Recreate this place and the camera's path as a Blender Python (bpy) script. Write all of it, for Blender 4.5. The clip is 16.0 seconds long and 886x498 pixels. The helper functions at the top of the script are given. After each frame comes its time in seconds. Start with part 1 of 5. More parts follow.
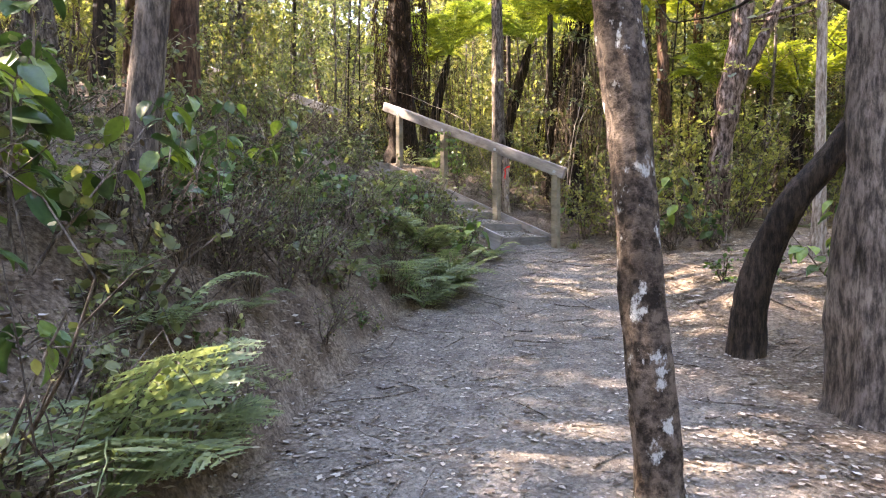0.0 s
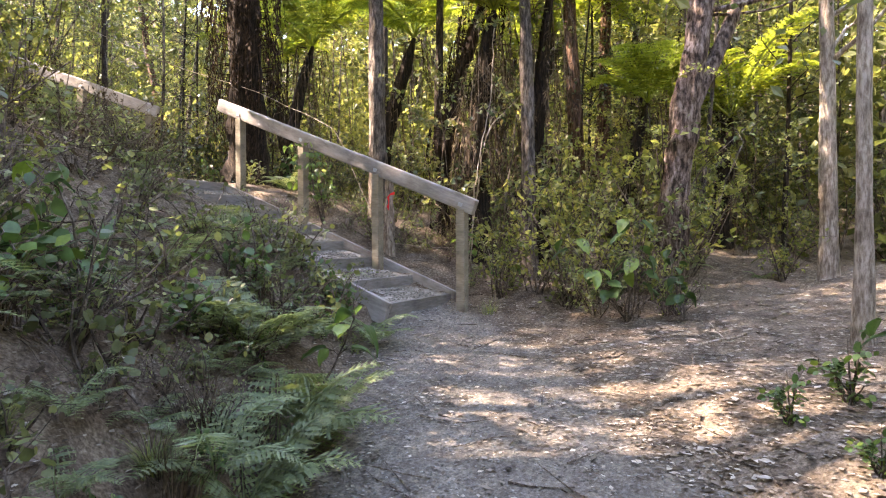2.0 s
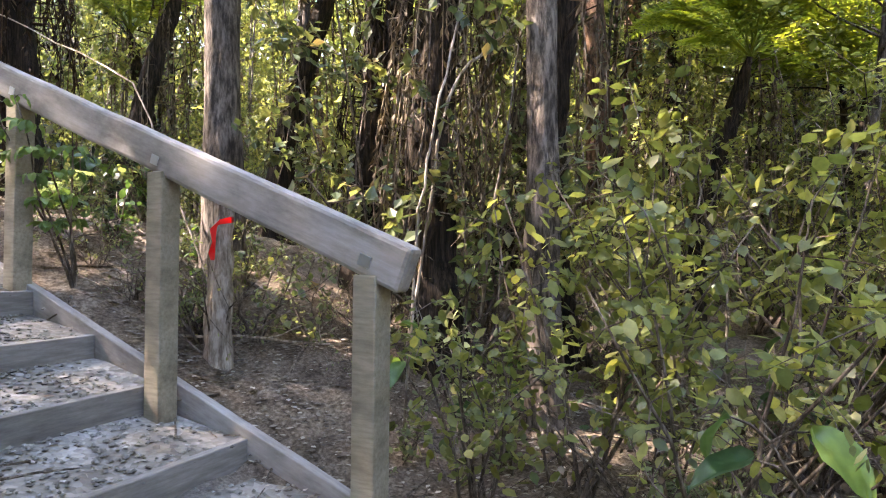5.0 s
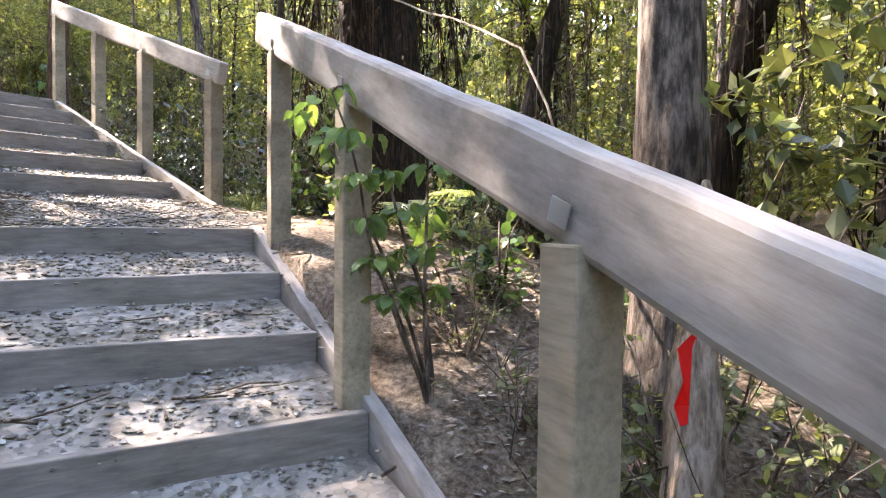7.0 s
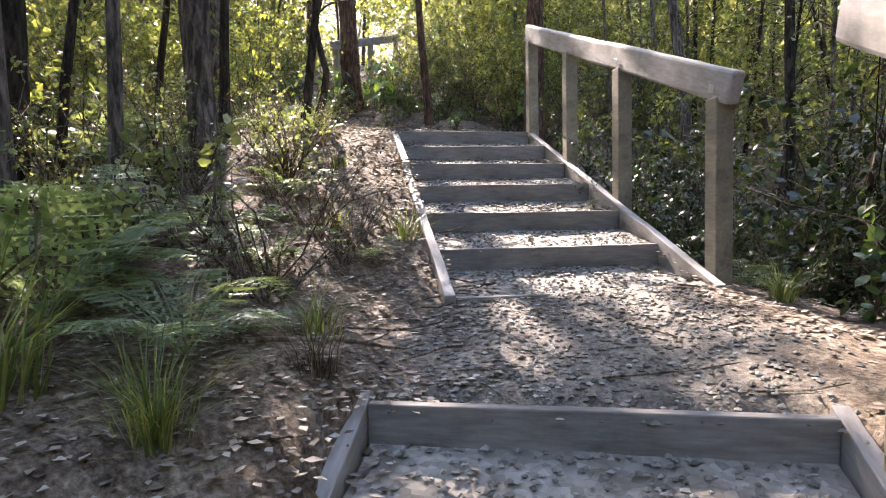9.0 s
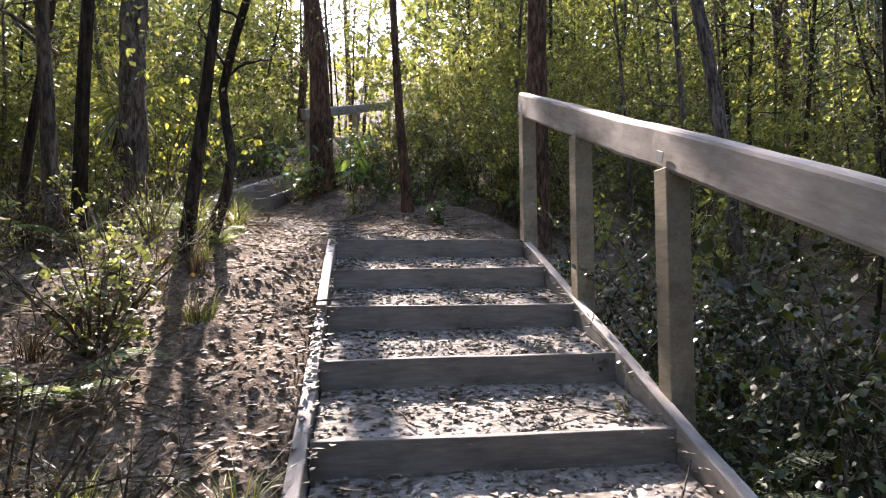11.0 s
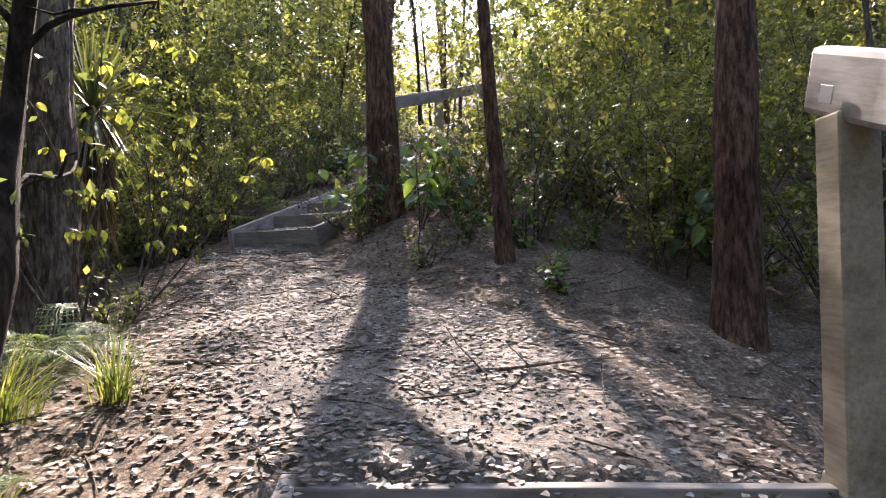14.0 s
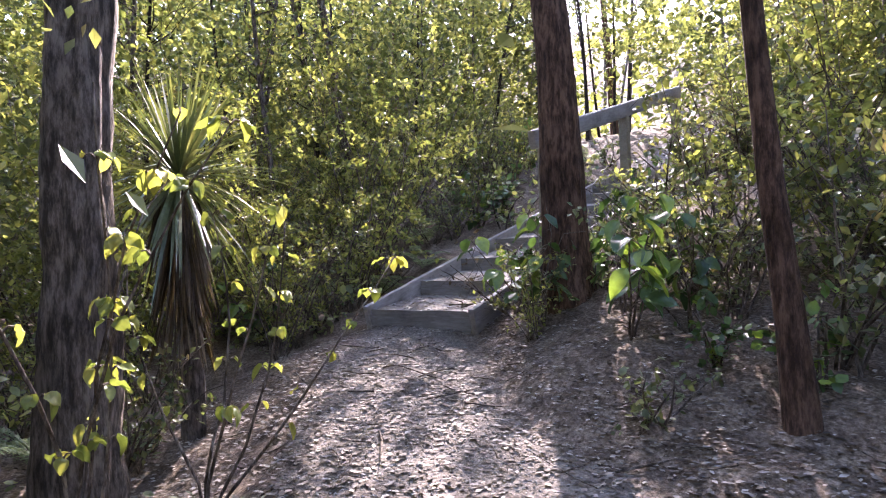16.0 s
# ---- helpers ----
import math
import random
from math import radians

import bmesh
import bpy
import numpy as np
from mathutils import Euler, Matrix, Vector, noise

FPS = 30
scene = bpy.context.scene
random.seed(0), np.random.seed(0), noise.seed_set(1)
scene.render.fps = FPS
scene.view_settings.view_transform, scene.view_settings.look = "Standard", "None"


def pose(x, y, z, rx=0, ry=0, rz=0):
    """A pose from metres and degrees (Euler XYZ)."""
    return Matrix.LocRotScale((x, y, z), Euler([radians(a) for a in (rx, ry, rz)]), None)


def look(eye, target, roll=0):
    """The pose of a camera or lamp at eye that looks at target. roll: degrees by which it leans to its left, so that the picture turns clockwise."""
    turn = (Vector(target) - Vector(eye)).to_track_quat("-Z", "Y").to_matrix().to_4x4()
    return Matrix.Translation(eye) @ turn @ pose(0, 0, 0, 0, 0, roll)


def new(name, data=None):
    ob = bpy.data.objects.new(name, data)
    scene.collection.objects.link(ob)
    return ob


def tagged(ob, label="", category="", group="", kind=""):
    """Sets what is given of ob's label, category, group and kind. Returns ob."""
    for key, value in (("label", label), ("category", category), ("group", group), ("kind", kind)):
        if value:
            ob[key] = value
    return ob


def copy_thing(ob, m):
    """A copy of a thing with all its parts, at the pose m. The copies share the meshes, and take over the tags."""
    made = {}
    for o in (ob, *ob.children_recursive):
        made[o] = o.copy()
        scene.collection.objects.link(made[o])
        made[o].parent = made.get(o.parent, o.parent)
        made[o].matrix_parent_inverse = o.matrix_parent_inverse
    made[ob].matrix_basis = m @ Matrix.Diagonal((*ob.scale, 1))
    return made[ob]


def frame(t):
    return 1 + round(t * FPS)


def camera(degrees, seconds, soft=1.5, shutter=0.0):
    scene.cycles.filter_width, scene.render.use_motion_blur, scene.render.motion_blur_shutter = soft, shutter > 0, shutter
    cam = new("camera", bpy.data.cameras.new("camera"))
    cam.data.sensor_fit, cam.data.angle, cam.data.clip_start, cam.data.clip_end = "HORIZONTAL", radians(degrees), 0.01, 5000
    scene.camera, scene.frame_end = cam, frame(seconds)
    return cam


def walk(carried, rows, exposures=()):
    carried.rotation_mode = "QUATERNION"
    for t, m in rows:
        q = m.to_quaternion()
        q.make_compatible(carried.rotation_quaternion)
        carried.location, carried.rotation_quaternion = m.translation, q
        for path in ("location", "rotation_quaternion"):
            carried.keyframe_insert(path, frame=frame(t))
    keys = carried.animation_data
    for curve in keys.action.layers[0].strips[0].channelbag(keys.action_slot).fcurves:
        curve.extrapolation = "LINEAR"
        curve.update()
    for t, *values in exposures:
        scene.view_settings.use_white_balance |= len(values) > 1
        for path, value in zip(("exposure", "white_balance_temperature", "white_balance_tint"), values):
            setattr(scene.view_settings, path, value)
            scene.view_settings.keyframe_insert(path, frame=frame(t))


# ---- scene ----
cam = camera(70.7, 16.0, soft=1.1)
PATH = [
    (0, (-5.221, -5.783, 0.866), (-3.95, -4.24, 0.793), -0.3),
    (0.5, (-4.78, -5.221, 0.997), (-3.475, -3.707, 0.934), -0.2),
    (1, (-4.378, -4.572, 1.119), (-2.961, -3.161, 1.06), -0.0),
    (1.5, (-3.796, -4.0, 1.231), (-2.298, -2.676, 1.171), -0.0),
    (2, (-3.194, -3.481, 1.358), (-1.627, -2.238, 1.318), -0.1),
    (2.5, (-2.474, -3.012, 1.436), (-0.822, -1.885, 1.405), -0.0),
    (3, (-1.879, -2.643, 1.576), (-0.17, -1.605, 1.553), -0.1),
    (5.5, (1.14, -0.367, 1.818), (2.698, 0.886, 1.866), 1.3),
    (6, (1.415, 0.117, 1.955), (2.791, 1.569, 1.964), 1.1),
    (6.5, (1.583, 0.576, 2.035), (2.654, 2.264, 2.009), 1.2),
    (7, (1.721, 0.988, 2.14), (2.413, 2.863, 2.075), 0.6),
    (7.5, (1.707, 1.418, 2.257), (2.019, 3.392, 2.176), 0.5),
    (8, (1.71, 1.791, 2.39), (1.609, 3.786, 2.297), -0.0),
    (8.5, (1.577, 2.176, 2.537), (1.093, 4.114, 2.432), -0.3),
    (9, (1.498, 2.607, 2.723), (0.804, 4.479, 2.605), -1.1),
    (9.5, (1.382, 3.056, 2.935), (0.668, 4.924, 2.921), -0.7),
    (9.7, (1.287, 3.241, 2.966), (0.598, 5.116, 3.067), -0.6),
    (11.8, (1.108, 5.375, 3.555), (0.359, 7.228, 3.617), -0.7),
    (12, (1.047, 5.531, 3.595), (0.303, 7.386, 3.661), -0.9),
    (12.5, (0.795, 6.054, 3.646), (0.018, 7.896, 3.708), -1.0),
    (13, (0.568, 6.556, 3.77), (-0.256, 8.378, 3.795), -1.0),
    (13.5, (0.276, 6.963, 3.962), (-0.667, 8.726, 4.001), -1.0),
    (14, (0.013, 7.34, 4.159), (-1.017, 9.055, 4.177), -1.2),
    (14.5, (-0.315, 7.651, 4.338), (-1.48, 9.277, 4.341), -1.4),
    (15, (-0.629, 8.039, 4.537), (-1.919, 9.567, 4.556), -1.5),
    (15.5, (-0.919, 8.343, 4.696), (-2.281, 9.808, 4.726), -1.8),
    (16, (-1.236, 8.708, 4.892), (-2.651, 10.121, 4.925), -1.7),
]
walk(cam, [(t, look(e, g, r)) for t, e, g, r in PATH], exposures=[(0, 4.7, 7500, 26), (1.5, 4.7, 7500, 26), (3, 4.45, 7300, 25), (5.5, 4.85, 6900, 23), (6.5, 4.9, 6900, 24), (8, 4.35, 6700, 23), (9.7, 3.85, 6600, 24), (11.8, 3.3, 6600, 26), (13.5, 3.5, 6600, 25), (15, 3.65, 6300, 29), (16, 3.95, 6100, 34)])

# ---- light ----
SUN_WAY = Vector((-0.60, 0.80, 0.0)).normalized()
SUN_ELEVATION = radians(42)
world = bpy.data.worlds.new("sky")
scene.world = world
world.use_nodes = True
wn = world.node_tree.nodes
sky = wn.new("ShaderNodeTexSky")
sky.sky_type = "NISHITA"
sky.sun_disc = False
sky.sun_elevation = SUN_ELEVATION
sky.sun_rotation = math.atan2(SUN_WAY.x, SUN_WAY.y)
wn["Background"].inputs["Strength"].default_value = 0.15
world.node_tree.links.new(sky.outputs["Color"], wn["Background"].inputs["Color"])
sun = new("sun", bpy.data.lights.new("sun", "SUN"))
sun.data.energy = 2.8
sun.data.angle = radians(0.6)
sun.data.color = (1.0, 0.93, 0.82)
sun_from = SUN_WAY * math.cos(SUN_ELEVATION) + Vector((0, 0, math.sin(SUN_ELEVATION)))
sun.matrix_world = look(sun_from * 60, (0, 0, 0))

# ---- materials ----
def material(name, rough=0.8, metal=0.0, spec=0.4):
    m = bpy.data.materials.new(name)
    m.use_nodes = True
    b = m.node_tree.nodes["Principled BSDF"]
    b.inputs["Roughness"].default_value = rough
    b.inputs["Metallic"].default_value = metal
    b.inputs["Specular IOR Level"].default_value = spec
    return m, m.node_tree.nodes, m.node_tree.links, b


def ramp(nodes, stops):
    r = nodes.new("ShaderNodeValToRGB")
    e = r.color_ramp.elements
    while len(e) < len(stops):
        e.new(0.5)
    for el, (p, c) in zip(e, stops):
        el.position, el.color = p, (*c, 1)
    return r


def noise_tex(nodes, links, scale, detail=4, coords="Object", stretch=(1, 1, 1), rough=0.55):
    tc = nodes.new("ShaderNodeTexCoord")
    mp = nodes.new("ShaderNodeMapping")
    mp.inputs["Scale"].default_value = stretch
    n = nodes.new("ShaderNodeTexNoise")
    n.inputs["Scale"].default_value = scale
    n.inputs["Detail"].default_value = detail
    n.inputs["Roughness"].default_value = rough
    links.new(tc.outputs[coords], mp.inputs["Vector"])
    links.new(mp.outputs["Vector"], n.inputs["Vector"])
    return n


def mix(nodes, links, fac, a, b, kind="MIX"):
    x = nodes.new("ShaderNodeMix")
    x.data_type = "RGBA"
    x.blend_type = kind
    for sock, v in ((x.inputs[0], fac), (x.inputs[6], a), (x.inputs[7], b)):
        if isinstance(v, bpy.types.NodeSocket):
            links.new(v, sock)
        elif isinstance(v, tuple):
            sock.default_value = (*v, 1)
        else:
            sock.default_value = v
    return x.outputs[2]


def bump(nodes, links, height, b, strength=0.5, dist=0.02):
    n = nodes.new("ShaderNodeBump")
    n.inputs["Strength"].default_value = strength
    n.inputs["Distance"].default_value = dist
    links.new(height, n.inputs["Height"])
    links.new(n.outputs["Normal"], b.inputs["Normal"])


def bark(name, dark, mid, light, patch=None, stretch=4.0, scale=30.0, depth=0.022):
    """Bark with long vertical furrows; patch: a colour for pale lichen spots."""
    m, n, l, b = material(name, 0.9, spec=0.2)
    f = noise_tex(n, l, scale, 7, stretch=(1, 1, 1 / stretch), rough=0.7)
    r = ramp(n, [(0.4, dark), (0.5, mid), (0.6, light)])
    l.new(f.outputs["Fac"], r.inputs["Fac"])
    big = noise_tex(n, l, 1.6, 3)
    r2 = ramp(n, [(0.35, (0.55, 0.5, 0.46)), (0.65, (1.15, 1.1, 1.05))])
    l.new(big.outputs["Fac"], r2.inputs["Fac"])
    col = mix(n, l, 1.0, r.outputs["Color"], r2.outputs["Color"], "MULTIPLY")
    if patch:
        spots = noise_tex(n, l, 8.0, 8, stretch=(1, 1, 0.7), rough=0.68)
        r3 = ramp(n, [(0.57, (0, 0, 0)), (0.62, (1, 1, 1))])
        l.new(spots.outputs["Fac"], r3.inputs["Fac"])
        col = mix(n, l, r3.outputs["Color"], col, patch)
    l.new(col, b.inputs["Base Color"])
    bump(n, l, f.outputs["Fac"], b, 0.9, depth)
    return m


def leafy(name, stops, rough=0.42, through_light=0.45, spec=0.5):
    """Leaves: colour varies leaf by leaf, and light passes through them."""
    m, n, l, b = material(name, rough, spec=spec)
    geo = n.new("ShaderNodeNewGeometry")
    r = ramp(n, stops)
    l.new(geo.outputs["Random Per Island"], r.inputs["Fac"])
    obj = n.new("ShaderNodeObjectInfo")
    hsv = n.new("ShaderNodeHueSaturation")
    rr = n.new("ShaderNodeMapRange")
    rr.inputs["To Min"].default_value, rr.inputs["To Max"].default_value = 0.8, 1.2
    l.new(obj.outputs["Random"], rr.inputs["Value"])
    l.new(rr.outputs["Result"], hsv.inputs["Value"])
    l.new(r.outputs["Color"], hsv.inputs["Color"])
    fine = noise_tex(n, l, 30, 3)
    r2 = ramp(n, [(0.3, (0.75, 0.75, 0.7)), (0.7, (1.15, 1.15, 1.1))])
    l.new(fine.outputs["Fac"], r2.inputs["Fac"])
    col = mix(n, l, 1.0, hsv.outputs["Color"], r2.outputs["Color"], "MULTIPLY")
    l.new(col, b.inputs["Base Color"])
    t = n.new("ShaderNodeBsdfTranslucent")
    warm = mix(n, l, 1.0, col, (1.2, 1.15, 0.6), "MULTIPLY")
    l.new(warm, t.inputs["Color"])
    s = n.new("ShaderNodeMixShader")
    s.inputs[0].default_value = through_light
    l.new(b.outputs[0], s.inputs[1])
    l.new(t.outputs[0], s.inputs[2])
    l.new(s.outputs[0], n["Material Output"].inputs["Surface"])
    return m


def timber(name, dark, mid, light):
    """Weathered sawn pine: grain along the length, blotches, grime."""
    m, n, l, b = material(name, 0.75, spec=0.3)
    grain = noise_tex(n, l, 60, 6, stretch=(1, 0.12, 1), rough=0.65)
    r = ramp(n, [(0.2, dark), (0.5, mid), (0.85, light)])
    l.new(grain.outputs["Fac"], r.inputs["Fac"])
    big = noise_tex(n, l, 5.5, 7, stretch=(1, 0.5, 1), rough=0.65)
    r2 = ramp(n, [(0.32, (0.42, 0.4, 0.36)), (0.47, (0.85, 0.83, 0.8)), (0.62, (1.12, 1.1, 1.08))])
    l.new(big.outputs["Fac"], r2.inputs["Fac"])
    col = mix(n, l, 0.9, r.outputs["Color"], r2.outputs["Color"], "MULTIPLY")
    knot = n.new("ShaderNodeTexVoronoi")
    knot.inputs["Scale"].default_value = 2.6
    tc = n.new("ShaderNodeTexCoord")
    mp = n.new("ShaderNodeMapping")
    mp.inputs["Scale"].default_value = (1, 0.7, 1)
    l.new(tc.outputs["Object"], mp.inputs["Vector"])
    l.new(mp.outputs["Vector"], knot.inputs["Vector"])
    r3 = ramp(n, [(0.06, (0.25, 0.2, 0.16)), (0.12, (0.6, 0.54, 0.5)), (0.2, (1, 1, 1))])
    l.new(knot.outputs["Distance"], r3.inputs["Fac"])
    col = mix(n, l, 0.85, col, r3.outputs["Color"], "MULTIPLY")
    obj = n.new("ShaderNodeObjectInfo")
    hsv = n.new("ShaderNodeHueSaturation")
    rr = n.new("ShaderNodeMapRange")
    rr.inputs["To Min"].default_value, rr.inputs["To Max"].default_value = 0.82, 1.12
    l.new(obj.outputs["Random"], rr.inputs["Value"])
    l.new(rr.outputs["Result"], hsv.inputs["Value"])
    l.new(col, hsv.inputs["Color"])
    l.new(hsv.outputs["Color"], b.inputs["Base Color"])
    bump(n, l, grain.outputs["Fac"], b, 0.25, 0.004)
    return m


M_RAIL = timber("weathered_rail_timber", (0.22, 0.2, 0.182), (0.3, 0.278, 0.256), (0.385, 0.362, 0.336))
M_POST = timber("green_grey_post_timber", (0.14, 0.12, 0.08), (0.24, 0.21, 0.15), (0.32, 0.28, 0.21))
M_BOARD = timber("grimy_step_board", (0.1, 0.092, 0.08), (0.17, 0.158, 0.14), (0.26, 0.245, 0.22))
M_BARK_GREY = bark("grey_bark", (0.04, 0.034, 0.029), (0.115, 0.098, 0.083), (0.22, 0.192, 0.165))
M_BARK_LICHEN = bark("lichen_bark", (0.022, 0.017, 0.014), (0.085, 0.069, 0.056), (0.16, 0.136, 0.113), (0.4, 0.41, 0.39), stretch=1.0, scale=20, depth=0.02)
M_BARK_DARK = bark("dark_bark", (0.012, 0.01, 0.008), (0.035, 0.027, 0.02), (0.07, 0.055, 0.042))
M_BARK_RED = bark("reddish_bark", (0.035, 0.02, 0.013), (0.09, 0.052, 0.033), (0.16, 0.1, 0.066))
M_BARK_SHAGGY = bark("shaggy_bark", (0.025, 0.017, 0.013), (0.13, 0.094, 0.076), (0.29, 0.235, 0.205), stretch=2.6, scale=20, depth=0.035)
M_FERN_TRUNK = bark("tree_fern_trunk", (0.008, 0.006, 0.004), (0.025, 0.018, 0.012), (0.055, 0.04, 0.027), stretch=12, scale=44)


def ground_material():
    m, n, l, b = material("forest_ground", 0.95, spec=0.15)
    at = n.new("ShaderNodeAttribute")
    at.attribute_name = "gravel"
    fine = noise_tex(n, l, 42, 6, "Object", rough=0.7)
    mid = noise_tex(n, l, 5.5, 5)
    vor = n.new("ShaderNodeTexVoronoi")
    vor.inputs["Scale"].default_value = 38
    tc = n.new("ShaderNodeTexCoord")
    l.new(tc.outputs["Object"], vor.inputs["Vector"])
    litter = ramp(n, [(0.3, (0.04, 0.031, 0.024)), (0.46, (0.12, 0.095, 0.073)), (0.6, (0.22, 0.183, 0.147)), (0.74, (0.33, 0.295, 0.25))])
    l.new(fine.outputs["Fac"], litter.inputs["Fac"])
    patches = ramp(n, [(0.35, (0.55, 0.5, 0.45)), (0.65, (1.15, 1.1, 1.0))])
    l.new(mid.outputs["Fac"], patches.inputs["Fac"])
    lit = mix(n, l, 1.0, litter.outputs["Color"], patches.outputs["Color"], "MULTIPLY")
    grav = ramp(n, [(0.3, (0.085, 0.075, 0.064)), (0.5, (0.172, 0.155, 0.136)), (0.7, (0.28, 0.258, 0.232))])
    l.new(fine.outputs["Fac"], grav.inputs["Fac"])
    pebble = ramp(n, [(0.0, (0.75, 0.75, 0.75)), (1.0, (1.2, 1.2, 1.2))])
    l.new(vor.outputs["Color"], pebble.inputs["Fac"])
    gr = mix(n, l, 0.8, grav.outputs["Color"], pebble.outputs["Color"], "MULTIPLY")
    gr = mix(n, l, 0.7, gr, patches.outputs["Color"], "MULTIPLY")
    col = mix(n, l, at.outputs["Fac"], lit, gr)
    l.new(col, b.inputs["Base Color"])
    bump(n, l, fine.outputs["Fac"], b, 0.8, 0.02)
    return m


M_GROUND = ground_material()

# ---- plan ----
def turn2(deg):
    a = radians(deg)
    return Vector((-math.sin(a), math.cos(a), 0)), Vector((math.cos(a), math.sin(a), 0))


class Flight:
    """A flight of box steps: the top riser's middle, the heading, run, rise and number of risers."""

    def __init__(self, top, heading, run, rise, count, width):
        self.top, self.run, self.rise, self.count, self.width = Vector(top), run, rise, count, width
        self.ahead, self.right = turn2(heading)

    def at(self, k, side=0.0, up=0.0, along=0.0):
        """A point k risers below the top, side metres to the right."""
        return self.top - self.ahead * (self.run * k - along) + self.right * side + Vector((0, 0, up - self.rise * k))


FLIGHT_1 = Flight((1.265, 4.45, 2.13), 10.5, 0.52, 0.205, 8, 1.36)
FLIGHT_2 = Flight((-0.56, 8.855, 3.555), 28.7, 0.567, 0.21, 7, 1.38)
FLIGHT_3 = Flight((-6.0, 18.02, 6.2), 8.1, 0.718, 0.217, 9, 1.1)

# middle of the track: x, y, z, half width, rise of the left bank, rise of the right bank
TRACK = [
    (-9.0, -11.5, -0.8, 1.2, 0.5, 0.0),
    (-5.2, -5.9, -0.35, 1.2, 0.9, 0.0),
    (-3.1, -3.8, -0.2, 1.25, 1.2, 0.0),
    (-1.1, -2.1, 0.0, 1.25, 0.9, 0.0),
    (0.5, -0.8, 0.24, 1.0, 0.5, 0.05),
    (1.9, 0.7, 0.5, 0.6, 0.45, 0.1),
    (1.3, 4.4, 2.09, 0.62, 0.4, 0.06),
    (1.2, 5.2, 2.2, 0.8, 0.2, 0.05),
    (1.07, 5.9, 2.3, 0.65, 0.16, -0.1),
    (0.3, 7.3, 2.9, 0.65, 0.14, -1.3),
    (-0.55, 8.85, 3.54, 0.75, 0.12, -0.7),
    (-2.0, 10.0, 3.8, 1.0, -0.1, 0.2),
    (-3.9, 11.0, 4.05, 0.6, -0.5, 0.35),
    (-5.15, 12.1, 4.24, 0.55, -0.15, 0.35),
    (-6.0, 18.02, 6.17, 0.62, 0.25, 0.25),
    (-6.6, 22.0, 7.3, 0.7, 0.3, 0.3),
]
BRANCH = [(-0.2, -2.2, 0.2, 0.8), (2.4, -2.6, 0.5, 0.7), (6.0, -3.6, 1.0, 0.6), (12, -7, 1.6, 0.6)]


def along_line(px, py, line):
    """For arrays of points: distance to a line of nodes, the side (+ right) and the nodes' values at the nearest place."""
    best = np.full(px.shape, 1e9)
    side = np.zeros(px.shape)
    vals = np.zeros(px.shape + (len(line[0]) - 2,))
    for a, b in zip(line[:-1], line[1:]):
        ax, ay, bx, by = a[0], a[1], b[0], b[1]
        dx, dy = bx - ax, by - ay
        u = np.clip(((px - ax) * dx + (py - ay) * dy) / (dx * dx + dy * dy), 0, 1)
        qx, qy = px - ax - u * dx, py - ay - u * dy
        d = np.hypot(qx, qy)
        hit = d < best
        best = np.where(hit, d, best)
        side = np.where(hit, np.sign(qx * dy - qy * dx), side)
        v = np.array(a[2:])[None] + u[..., None] * (np.array(b[2:]) - np.array(a[2:]))[None]
        vals = np.where(hit[..., None], v.reshape(px.shape + (-1,)), vals)
    return best, side, vals


def wobble(px, py, scale, seed):
    rng = np.random.RandomState(seed)
    z = np.zeros(px.shape)
    for k in range(7):
        a, f, p = rng.uniform(0, 6.28), rng.uniform(0.6, 1.7) / scale, rng.uniform(0, 6.28)
        z += np.sin((px * math.cos(a) + py * math.sin(a)) * f * 6.28 + p)
    return z / 7


